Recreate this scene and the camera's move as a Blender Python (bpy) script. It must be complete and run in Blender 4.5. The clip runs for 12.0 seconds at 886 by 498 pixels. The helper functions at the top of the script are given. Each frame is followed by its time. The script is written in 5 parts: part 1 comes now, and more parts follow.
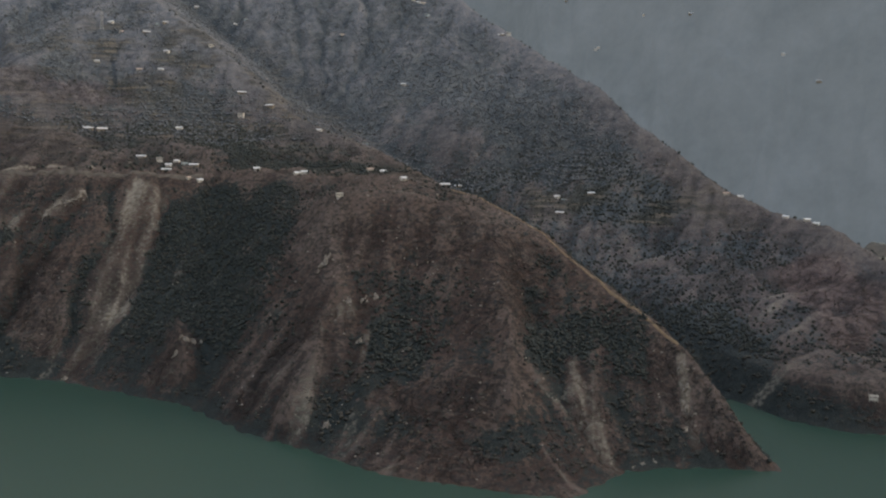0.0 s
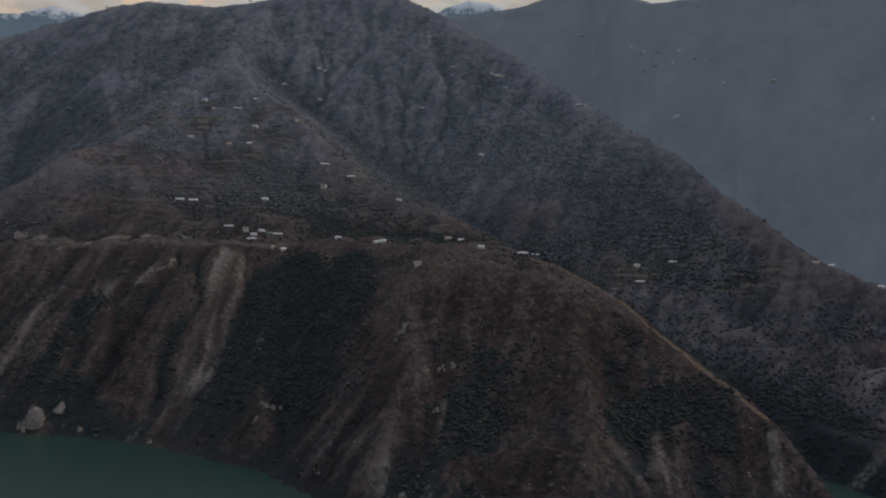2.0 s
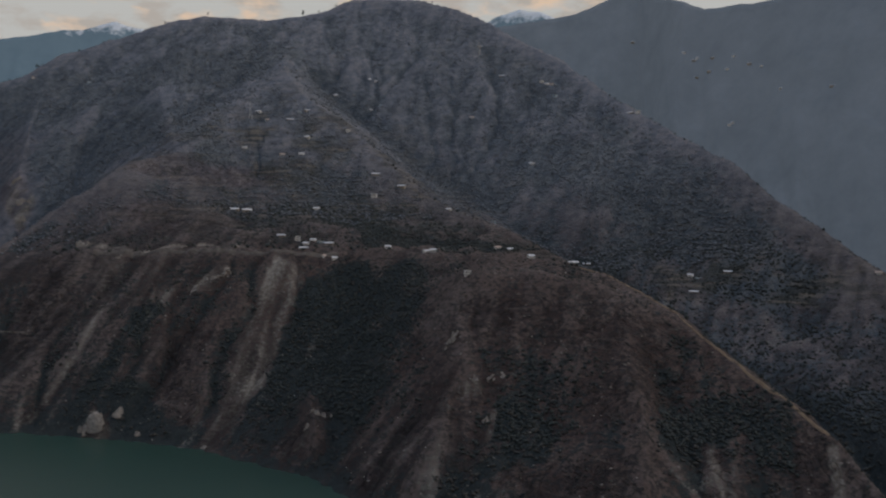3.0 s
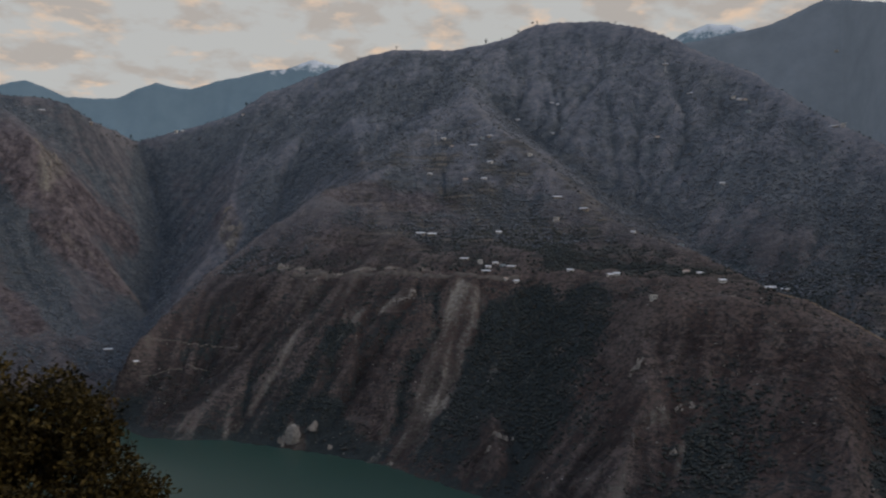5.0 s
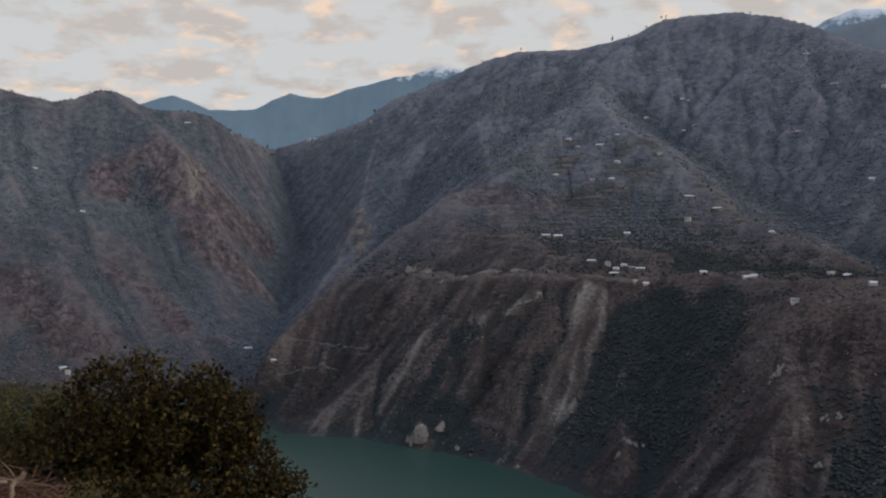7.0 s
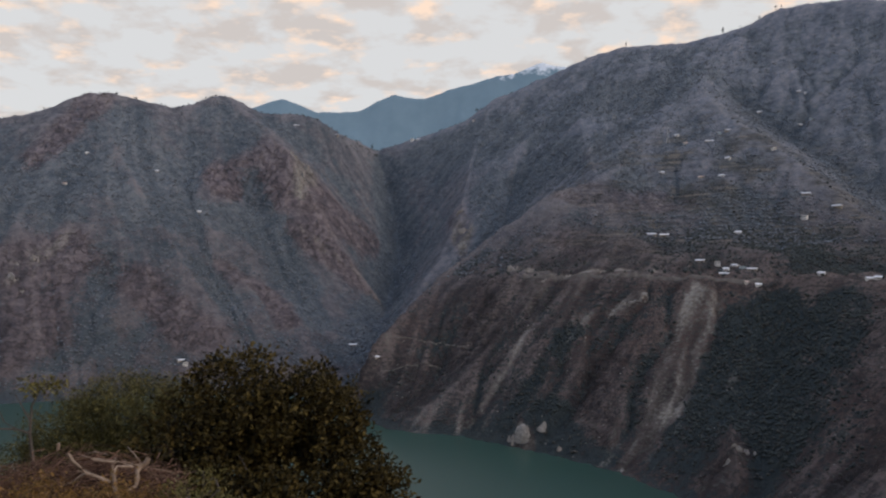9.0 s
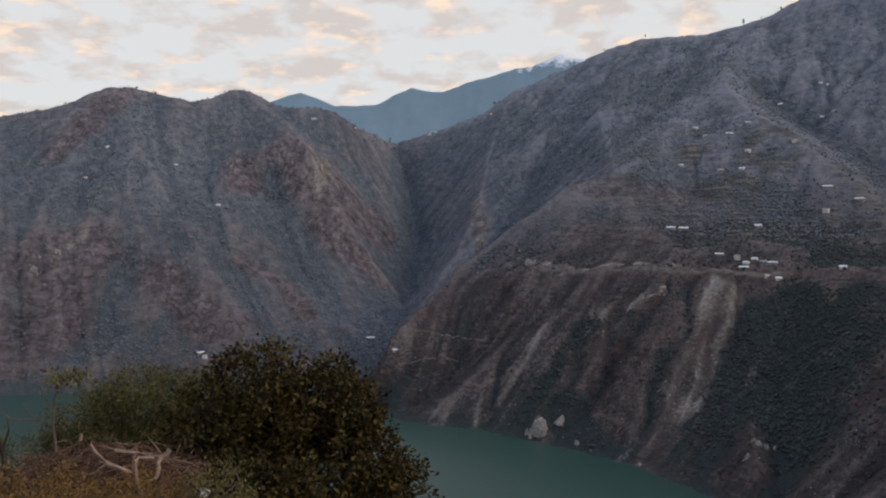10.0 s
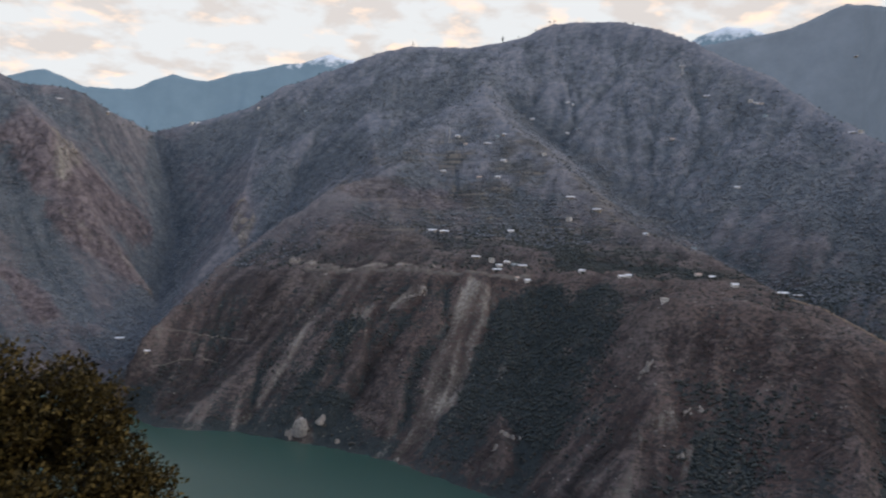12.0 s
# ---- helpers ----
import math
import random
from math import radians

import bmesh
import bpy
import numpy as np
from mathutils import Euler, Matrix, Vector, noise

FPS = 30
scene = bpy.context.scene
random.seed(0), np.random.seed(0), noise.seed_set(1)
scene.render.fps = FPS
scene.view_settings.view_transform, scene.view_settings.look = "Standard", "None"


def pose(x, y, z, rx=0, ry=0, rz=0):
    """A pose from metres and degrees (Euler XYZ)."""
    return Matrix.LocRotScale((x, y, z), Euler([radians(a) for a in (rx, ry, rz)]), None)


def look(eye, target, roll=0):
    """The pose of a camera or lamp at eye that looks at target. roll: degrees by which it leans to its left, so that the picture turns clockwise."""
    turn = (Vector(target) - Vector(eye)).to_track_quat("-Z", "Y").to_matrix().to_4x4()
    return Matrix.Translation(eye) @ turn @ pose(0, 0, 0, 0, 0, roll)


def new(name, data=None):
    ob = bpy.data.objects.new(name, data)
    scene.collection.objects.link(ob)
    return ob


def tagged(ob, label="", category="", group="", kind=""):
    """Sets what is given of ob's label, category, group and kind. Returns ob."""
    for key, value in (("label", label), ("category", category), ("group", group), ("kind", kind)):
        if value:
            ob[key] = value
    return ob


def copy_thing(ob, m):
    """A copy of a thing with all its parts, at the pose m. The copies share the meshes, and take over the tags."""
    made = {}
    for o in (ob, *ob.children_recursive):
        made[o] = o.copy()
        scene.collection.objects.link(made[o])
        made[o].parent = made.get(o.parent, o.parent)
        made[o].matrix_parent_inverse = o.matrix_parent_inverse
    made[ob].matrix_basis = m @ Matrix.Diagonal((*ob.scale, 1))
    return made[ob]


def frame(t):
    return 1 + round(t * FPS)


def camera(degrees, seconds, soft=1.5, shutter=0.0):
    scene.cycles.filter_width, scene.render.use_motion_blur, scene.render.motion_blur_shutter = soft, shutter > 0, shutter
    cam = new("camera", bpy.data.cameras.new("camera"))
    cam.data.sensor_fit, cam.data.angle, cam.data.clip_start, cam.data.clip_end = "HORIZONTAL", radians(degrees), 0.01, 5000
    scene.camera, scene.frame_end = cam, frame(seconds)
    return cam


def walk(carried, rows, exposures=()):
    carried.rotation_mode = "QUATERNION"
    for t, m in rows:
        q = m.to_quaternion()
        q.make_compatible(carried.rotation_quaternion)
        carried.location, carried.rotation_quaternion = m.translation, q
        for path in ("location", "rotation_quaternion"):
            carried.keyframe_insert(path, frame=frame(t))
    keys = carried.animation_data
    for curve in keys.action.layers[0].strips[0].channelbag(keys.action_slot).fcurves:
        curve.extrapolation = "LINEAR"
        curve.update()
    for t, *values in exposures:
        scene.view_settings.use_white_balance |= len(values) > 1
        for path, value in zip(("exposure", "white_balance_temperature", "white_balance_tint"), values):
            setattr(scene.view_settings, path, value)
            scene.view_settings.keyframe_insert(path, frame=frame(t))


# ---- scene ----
FOV = 58.12
EYE_Z = 270.0
ARM = 0.12
# seconds, yaw, pitch, roll of the hand-held turn
TURNS = [
    (0.0, -24.63, -7.13, 0.81),
    (0.5, -24.73, -5.53, 0.84),
    (1.0, -24.65, -3.68, 0.74),
    (1.5, -22.23, -2.69, 0.60),
    (2.0, -18.99, -2.27, 0.55),
    (2.5, -17.21, -1.91, 0.50),
    (2.7, -16.73, -1.87, 0.47),
    (4.3, -6.44, -0.13, 0.76),
    (4.5, -5.50, -0.13, 0.69),
    (5.0, -2.39, -0.06, 0.31),
    (5.5, 0.00, 0.00, -0.00),
    (6.0, 2.63, 0.06, -0.09),
    (6.5, 5.14, 0.07, -0.05),
    (7.0, 6.61, 0.08, -0.03),
    (9.0, 13.92, 0.01, 0.11),
    (9.5, 15.15, -0.33, 0.12),
    (10.0, 15.18, -0.47, 0.12),
    (10.5, 13.98, -0.77, 0.24),
    (11.0, 6.88, -0.61, 1.16),
    (11.5, 2.12, -0.40, 1.71),
    (12.0, -1.56, -0.26, 1.71),
]


def turn_pose(yaw, pitch, roll):
    a = radians(yaw)
    return pose(-ARM * math.sin(a), ARM * math.cos(a), EYE_Z, 90 + pitch, 0, yaw) @ pose(0, 0, 0, 0, 0, roll)


cam = camera(FOV, 12.0, soft=2.2, shutter=0.5)
walk(cam, [(t, turn_pose(yaw, pitch, roll)) for t, yaw, pitch, roll in TURNS], exposures=[(0.0, 0.7, 7950, 5), (0.5, 0.2, 7500, 6), (1.0, -0.3, 7250, 8), (1.5, -0.32, 7100, 8), (2.5, -0.22, 6980, 9), (4.4, -0.16, 6850, 9), (5.5, -0.05, 6750, 9), (7.0, 0.22, 6650, 10), (9.0, 0.42, 6650, 11), (10.3, 0.53, 6650, 11), (11.0, 0.65, 6600, 10), (12.0, 0.7, 6580, 10)])

# ---------------------------------------------------------------- dusk sky and a low sun behind the eastern ridges
SUN_HEIGHT, SUN_WAY = 30.0, 95.0      # degrees over the horizon; degrees clockwise from north (+y)


world = bpy.data.worlds.new("dusk_sky")
scene.world = world
world.use_nodes = True
wt = world.node_tree
wt.nodes.clear()
wl = wt.links.new


def math_node(tree, op, a, b=None, c=None, clamp=False):
    n = tree.nodes.new("ShaderNodeMath")
    n.operation, n.use_clamp = op, clamp
    for k, v in enumerate((a, b, c)):
        if v is None:
            continue
        if isinstance(v, (int, float)):
            n.inputs[k].default_value = v
        else:
            tree.links.new(v, n.inputs[k])
    return n.outputs[0]


def mix_color(tree, fac, a, b, blend="MIX"):
    n = tree.nodes.new("ShaderNodeMix")
    n.data_type, n.blend_type = "RGBA", blend
    for sock, v in ((n.inputs[0], fac), (n.inputs[6], a), (n.inputs[7], b)):
        if isinstance(v, (int, float)):
            sock.default_value = v
        elif isinstance(v, tuple):
            sock.default_value = (*v, 1) if len(v) == 3 else v
        else:
            tree.links.new(v, sock)
    return n.outputs[2]


def ramp(tree, fac, *stops):
    n = tree.nodes.new("ShaderNodeValToRGB")
    el = n.color_ramp.elements
    while len(el) < len(stops):
        el.new(0.5)
    for e, (pos, col) in zip(el, stops):
        e.position = pos
        e.color = (*col, 1) if isinstance(col, tuple) else (col, col, col, 1)
    tree.links.new(fac, n.inputs[0])
    return n.outputs[0]


def noise_tex(tree, vec, scale, detail=4.0, rough=0.55, warp=0.0):
    n = tree.nodes.new("ShaderNodeTexNoise")
    n.inputs["Scale"].default_value, n.inputs["Detail"].default_value = scale, detail
    n.inputs["Roughness"].default_value, n.inputs["Distortion"].default_value = rough, warp
    tree.links.new(vec, n.inputs["Vector"])
    return n.outputs[0]


sky = wt.nodes.new("ShaderNodeTexSky")
sky.sky_type, sky.sun_disc = "NISHITA", False
sky.sun_elevation, sky.sun_rotation = radians(SUN_HEIGHT), radians(SUN_WAY)
sky.altitude, sky.air_density, sky.dust_density, sky.ozone_density = 900, 1.0, 2.5, 1.5
co = wt.nodes.new("ShaderNodeTexCoord").outputs["Generated"]
sep = wt.nodes.new("ShaderNodeSeparateXYZ")
wl(co, sep.inputs[0])
up = math_node(wt, "MAXIMUM", sep.outputs[2], 0.02)
flat = wt.nodes.new("ShaderNodeCombineXYZ")          # clouds lie on a level sheet overhead
wl(math_node(wt, "DIVIDE", sep.outputs[0], math_node(wt, "ADD", up, 0.22)), flat.inputs[0])
wl(math_node(wt, "DIVIDE", sep.outputs[1], math_node(wt, "ADD", up, 0.22)), flat.inputs[1])
puffs = noise_tex(wt, flat.outputs[0], 7.0, 6.0, 0.55, 0.15)
banks = noise_tex(wt, flat.outputs[0], 2.2, 2.0, 0.5)
cover = math_node(wt, "ADD", math_node(wt, "MULTIPLY", puffs, 0.75), math_node(wt, "MULTIPLY", banks, 0.35))
thin = ramp(wt, cover, (0.5, 0.0), (0.61, 1.0))
bright = ramp(wt, noise_tex(wt, flat.outputs[0], 7.5, 4.0, 0.55), (0.5, 0.0), (0.63, 1.0))
SKY_STRENGTH = 0.12
low = ramp(wt, sep.outputs[2], (0.34, 0.88), (0.62, 0.0))          # a pale veil over the hills, clearer blue overhead
veil = mix_color(wt, low, mix_color(wt, 0.75, sky.outputs[0], (3.5, 5.2, 8.3)), (4.5, 4.46, 4.26))
cloud = mix_color(wt, bright, (3.8, 3.54, 3.43), (6.4, 4.9, 3.85))
sky_col = mix_color(wt, math_node(wt, "MULTIPLY", thin, 0.88), veil, cloud)
bg = wt.nodes.new("ShaderNodeBackground")
bg.inputs[1].default_value = SKY_STRENGTH
wl(sky_col, bg.inputs[0])
wl(bg.outputs[0], wt.nodes.new("ShaderNodeOutputWorld").inputs[0])

sun = new("sun", bpy.data.lights.new("sun", "SUN"))
sun.data.energy, sun.data.angle, sun.data.color = 1.12, radians(30), (1.0, 0.87, 0.76)
a, e = radians(SUN_WAY), radians(SUN_HEIGHT)
sun.matrix_world = look((0, 0, 600), (-math.sin(a) * math.cos(e), -math.cos(a) * math.cos(e), 600 - math.sin(e)))

# ---------------------------------------------------------------- materials


def material(name):
    m = bpy.data.materials.new(name)
    m.use_nodes = True
    t = m.node_tree
    return m, t, t.nodes["Principled BSDF"]


def coords(t):
    return t.nodes.new("ShaderNodeTexCoord").outputs["Object"]


def attr(t, name):
    n = t.nodes.new("ShaderNodeAttribute")
    n.attribute_name = name
    return n.outputs["Fac"]


def bump(t, bsdf, h, strength, distance):
    n = t.nodes.new("ShaderNodeBump")
    n.inputs["Strength"].default_value, n.inputs["Distance"].default_value = strength, distance
    t.links.new(h, n.inputs["Height"])
    t.links.new(n.outputs[0], bsdf.inputs["Normal"])


def land_material():
    m, t, b = material("mountain_land")
    co = coords(t)
    broad, mid, fine = noise_tex(t, co, 0.004, 4, 0.6), noise_tex(t, co, 0.02, 7, 0.72), noise_tex(t, co, 0.1, 6, 0.75)
    high = attr(t, "high")
    rag = math_node(t, "ADD", math_node(t, "MULTIPLY", noise_tex(t, co, 0.045, 7, 0.8), 0.74), math_node(t, "MULTIPLY", attr(t, "run"), 0.26))
    mottle = math_node(t, "ADD", math_node(t, "MULTIPLY", mid, 0.45), math_node(t, "MULTIPLY", noise_tex(t, co, 0.075, 6, 0.8), 0.55))
    streak = math_node(t, "ADD", math_node(t, "MULTIPLY", mottle, 0.66), math_node(t, "MULTIPLY", attr(t, "run"), 0.34))
    earth = ramp(t, streak, (0.41, (0.03, 0.027, 0.028)), (0.5, (0.074, 0.059, 0.058)), (0.59, (0.148, 0.122, 0.114)))
    red = mix_color(t, ramp(t, broad, (0.38, 0.0), (0.6, 0.45)), earth, (0.1, 0.064, 0.055))
    scrub = mix_color(t, ramp(t, fine, (0.46, 0.0), (0.66, 0.6)), red, (0.036, 0.037, 0.035))
    # thorn bushes too small to stand alone, and stones between them
    thorn, grit = noise_tex(t, co, 0.2, 5, 0.7), noise_tex(t, co, 0.34, 4, 0.7)
    scrub = mix_color(t, ramp(t, thorn, (0.48, 0.0), (0.58, 0.7)), scrub, (0.03, 0.032, 0.034))
    scrub = mix_color(t, ramp(t, grit, (0.58, 0.0), (0.7, 0.5)), scrub, (0.17, 0.15, 0.138))
    # ledges and cattle tracks along the contour
    strata = t.nodes.new("ShaderNodeMapping")
    strata.inputs["Scale"].default_value = (0.02, 0.02, 0.28)
    t.links.new(co, strata.inputs["Vector"])
    ledge = noise_tex(t, strata.outputs[0], 1.0, 5, 0.65, 0.4)
    scrub = mix_color(t, ramp(t, ledge, (0.54, 0.0), (0.68, 0.55)), scrub, (0.03, 0.031, 0.034))
    scrub = mix_color(t, ramp(t, ledge, (0.3, 0.45), (0.42, 0.0)), scrub, (0.17, 0.148, 0.138))
    bare = attr(t, "bare")
    # far and eastern slopes paled: haze mixed into the ground colours
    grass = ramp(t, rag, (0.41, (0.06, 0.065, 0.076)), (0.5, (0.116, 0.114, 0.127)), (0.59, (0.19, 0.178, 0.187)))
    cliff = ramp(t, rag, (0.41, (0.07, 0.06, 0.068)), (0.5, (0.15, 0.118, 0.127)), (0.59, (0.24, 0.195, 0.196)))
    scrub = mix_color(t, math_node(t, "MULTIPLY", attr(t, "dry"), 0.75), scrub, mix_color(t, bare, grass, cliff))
    # bare winter wood and pine higher up, with distance haze put into the blue-grey
    upland_haze = ramp(t, rag, (0.41, (0.102, 0.12, 0.15)), (0.5, (0.146, 0.161, 0.191)), (0.59, (0.2, 0.208, 0.234)))
    scrub = mix_color(t, math_node(t, "MULTIPLY", high, 0.88), scrub, upland_haze)
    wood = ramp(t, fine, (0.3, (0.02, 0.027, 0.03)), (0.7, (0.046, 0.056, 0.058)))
    # distant woods lifted to the same blue-grey, in place of haze
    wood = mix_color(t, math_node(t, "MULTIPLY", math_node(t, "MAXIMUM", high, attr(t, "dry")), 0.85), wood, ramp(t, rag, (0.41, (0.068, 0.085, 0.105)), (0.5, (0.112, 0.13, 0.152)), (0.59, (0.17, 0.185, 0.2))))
    patch = math_node(t, "ADD", attr(t, "forest"), math_node(t, "MULTIPLY", math_node(t, "SUBTRACT", mid, 0.5), 2.0))
    patch = math_node(t, "ADD", patch, math_node(t, "MULTIPLY", math_node(t, "SUBTRACT", fine, 0.5), 1.1))
    patch = math_node(t, "ADD", patch, math_node(t, "MULTIPLY", math_node(t, "SUBTRACT", thorn, 0.5), 1.3))
    col = mix_color(t, ramp(t, patch, (0.36, 0.0), (0.64, 1.0)), scrub, wood)
    # upright clefts in the bare faces, their dark laid into colour besides the bump
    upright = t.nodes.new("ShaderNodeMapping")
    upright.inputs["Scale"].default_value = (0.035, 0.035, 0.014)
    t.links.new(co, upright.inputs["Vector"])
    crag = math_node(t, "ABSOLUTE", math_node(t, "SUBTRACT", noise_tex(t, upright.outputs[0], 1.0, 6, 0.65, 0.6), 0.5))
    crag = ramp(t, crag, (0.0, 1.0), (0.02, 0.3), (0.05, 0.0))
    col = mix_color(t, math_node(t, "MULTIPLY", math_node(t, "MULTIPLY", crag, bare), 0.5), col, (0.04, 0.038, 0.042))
    # terraced fields: pale dry grass on the banks, brown soil between
    squeeze = t.nodes.new("ShaderNodeMapping")
    squeeze.inputs["Scale"].default_value = (0.012, 0.012, 0.17)
    t.links.new(co, squeeze.inputs["Vector"])
    bank = ramp(t, noise_tex(t, squeeze.outputs[0], 1.0, 4, 0.6, 0.3), (0.5, 0.0), (0.62, 1.0))
    field = mix_color(t, bank, (0.05, 0.052, 0.048), (0.18, 0.155, 0.125))
    some = math_node(t, "MULTIPLY", attr(t, "field"), ramp(t, noise_tex(t, co, 0.012, 4, 0.7), (0.45, 0.0), (0.6, 1.0)))
    col = mix_color(t, math_node(t, "MULTIPLY", some, 0.75), col, field)
    stone = ramp(t, math_node(t, "ADD", math_node(t, "MULTIPLY", thorn, 0.6), math_node(t, "MULTIPLY", attr(t, "run"), 0.4)), (0.36, (0.055, 0.05, 0.045)), (0.5, (0.135, 0.124, 0.108)), (0.64, (0.29, 0.268, 0.235)))
    loose = math_node(t, "ADD", attr(t, "scree"), math_node(t, "MULTIPLY", math_node(t, "SUBTRACT", thorn, 0.5), 1.2))
    col = mix_color(t, ramp(t, loose, (0.26, 0.0), (0.74, 1.0)), col, stone)
    # trodden earth, straw and small stones on the bank
    crumb, speck = noise_tex(t, co, 5.0, 6, 0.7), noise_tex(t, co, 38.0, 4, 0.7)
    soil = ramp(t, math_node(t, "ADD", math_node(t, "MULTIPLY", crumb, 0.6), math_node(t, "MULTIPLY", speck, 0.4)), (0.35, (0.05, 0.034, 0.022)), (0.5, (0.12, 0.083, 0.05)), (0.68, (0.24, 0.18, 0.115)))
    near = attr(t, "near")
    col = mix_color(t, near, col, soil)
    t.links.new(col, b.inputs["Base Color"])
    b.inputs["Roughness"].default_value = 0.95
    b.inputs["Specular IOR Level"].default_value = 0.1
    rise = math_node(t, "MULTIPLY", math_node(t, "SUBTRACT", fine, math_node(t, "MULTIPLY", math_node(t, "MULTIPLY", crag, bare), 0.5)), math_node(t, "SUBTRACT", 1.0, near))
    bump(t, b, math_node(t, "ADD", rise, math_node(t, "MULTIPLY", math_node(t, "MULTIPLY", crumb, near), 0.02)), 0.9, 6.0)
    return m


def water_material():
    m, t, b = material("lake_water")
    co = coords(t)
    col = mix_color(t, noise_tex(t, co, 0.004, 3), (0.017, 0.048, 0.038), (0.024, 0.058, 0.046))
    t.links.new(col, b.inputs["Base Color"])
    b.inputs["Roughness"].default_value = 0.3
    b.inputs["IOR"].default_value = 1.33
    bump(t, b, noise_tex(t, co, 0.35, 3), 0.2, 0.5)
    return m


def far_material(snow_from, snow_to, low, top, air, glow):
    """Far woods, snow on the tops; dusk air's haze put in as bluish glow."""
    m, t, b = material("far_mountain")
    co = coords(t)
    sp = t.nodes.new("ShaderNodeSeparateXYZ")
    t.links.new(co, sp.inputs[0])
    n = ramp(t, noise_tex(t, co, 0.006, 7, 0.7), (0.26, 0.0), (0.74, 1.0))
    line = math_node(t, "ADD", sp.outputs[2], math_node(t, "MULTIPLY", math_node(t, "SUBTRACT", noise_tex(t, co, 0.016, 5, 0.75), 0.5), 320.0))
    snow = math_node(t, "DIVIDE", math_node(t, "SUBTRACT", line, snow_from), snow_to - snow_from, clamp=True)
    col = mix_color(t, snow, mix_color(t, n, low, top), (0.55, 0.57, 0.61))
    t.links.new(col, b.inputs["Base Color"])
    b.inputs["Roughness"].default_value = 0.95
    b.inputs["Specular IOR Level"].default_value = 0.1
    # haze given off by the surface itself, one even blue over the range
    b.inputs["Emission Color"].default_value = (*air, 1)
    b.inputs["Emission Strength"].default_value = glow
    return m


LAND, WATER = land_material(), water_material()

# ---------------------------------------------------------------- the land's plan: metres, lake level at z = 0
SHORE_FAR = [(-1835, 492, 0), (-1429, 825, 0), (-1108, 1140, 0), (-895, 1278, 0), (-718, 1351, 0), (-554, 1372, 0), (-490, 1311, 0), (-436, 1225, 0), (-400, 1168, 0), (-363, 1137, 0), (-259, 1131, 0), (-161, 1078, 0), (-107, 1050, 0), (-24, 995, 0), (26, 928, 0), (61, 888, 0), (90, 859, 0), (134, 743, 0), (177, 679, 0), (223, 596, 0), (287, 538, 0), (336, 498, 0)]
SHORE_HEADLAND = [(336, 498, 0), (369, 507, 0), (418, 527, 0), (478, 510, 0), (536, 474, 0), (554, 499, 0), (580, 551, 0), (615, 615, 0), (648, 667, 0), (649, 631, 0), (653, 566, 0), (680, 514, 0), (730, 492, 0), (805, 465, 0), (962, 533, 0), (1126, 650, 0), (1370, 610, 0), (1494, 131, 0), (1410, -513, 0)]
SHORE_NEAR = [(-846, -308, 0), (-502, 135, 0), (-297, 297, 0), (-132, 362, 0), (0, 365, 0), (146, 313, 0), (283, 238, 0), (444, 119, 0), (752, -274, 0)]
LAKE_BED = [(-1195, -105, -40), (-866, 500, -40), (-545, 778, -40), (-202, 753, -40), (0, 650, -40), (168, 460, -40), (348, 386, -40), (537, 349, -40), (856, 278, -40), (1083, -191, -40)]
CREST_MAIN = [(-925, 2749, 631), (-786, 2740, 665), (-606, 2734, 716), (-515, 2752, 788), (-347, 2829, 876), (-172, 2895, 961), (-51, 2900, 993), (137, 2897, 988), (278, 2887, 1013), (360, 2878, 1036), (439, 2867, 1080), (641, 2777, 1076), (744, 2647, 1027), (845, 2512, 945), (893, 2389, 868), (965, 2198, 767), (979, 2026, 671), (1003, 1788, 554), (1021, 1543, 448), (1029, 1453, 413)]
CREST_EAST = [(1029, 1453, 413), (1009, 1306, 336), (1000, 1158, 270), (984, 1037, 210), (1002, 978, 197), (1006, 900, 178), (1005, 825, 170), (970, 707, 138), (906, 588, 80), (836, 483, 2)]
VALLEY_EAST = [(1126, 650, -20), (1510, 980, -20), (1710, 1385, -15), (1662, 1662, 20), (1447, 1852, 110), (1378, 2205, 260), (1293, 2651, 450), (1163, 3195, 600)]
ROAD_BENCH = [(-306, 1438, 221), (-200, 1386, 226), (-93, 1337, 228), (-5, 1290, 229), (85, 1247, 229), (169, 1218, 231), (243, 1175, 233), (343, 1108, 232), (416, 1029, 225), (460, 977, 219)]
CREST_HEADLAND = [(460, 977, 219), (485, 909, 205), (506, 816, 171), (512, 776, 154), (519, 686, 120), (530, 599, 85), (534, 555, 61), (531, 515, 35), (536, 474, 0)]
SHOULDER = [(270, 973, 201), (296, 955, 211), (369, 913, 206), (438, 860, 196), (460, 797, 170)]
SPUR_VILLAGE = [(460, 977, 219), (492, 1149, 231), (481, 1315, 265), (429, 1458, 302), (386, 1573, 338), (337, 1717, 417), (283, 1848, 493), (196, 2041, 598), (164, 2344, 727), (208, 2642, 882)]
SPUR_TERRACE = [(75, 2149, 611), (0, 1960, 518), (-92, 1748, 420), (-171, 1681, 391), (-300, 1602, 293), (-373, 1484, 219), (-431, 1343, 137), (-462, 1269, 87), (-464, 1236, 40)]
GULLY_VILLAGE = [(659, 677, 5), (676, 751, 26), (705, 971, 68), (690, 1195, 145), (634, 1359, 200), (575, 1579, 275), (492, 1835, 378), (373, 2117, 525), (269, 2365, 680)]
GULLY_TERRACE = [(104, 1296, 240), (92, 1497, 290), (74, 1698, 365), (99, 1897, 500)]
GORGE = [(-556, 1377, 0), (-560, 1499, 28), (-570, 1655, 58), (-645, 1998, 116), (-702, 2295, 270), (-850, 2615, 486), (-925, 2749, 626)]
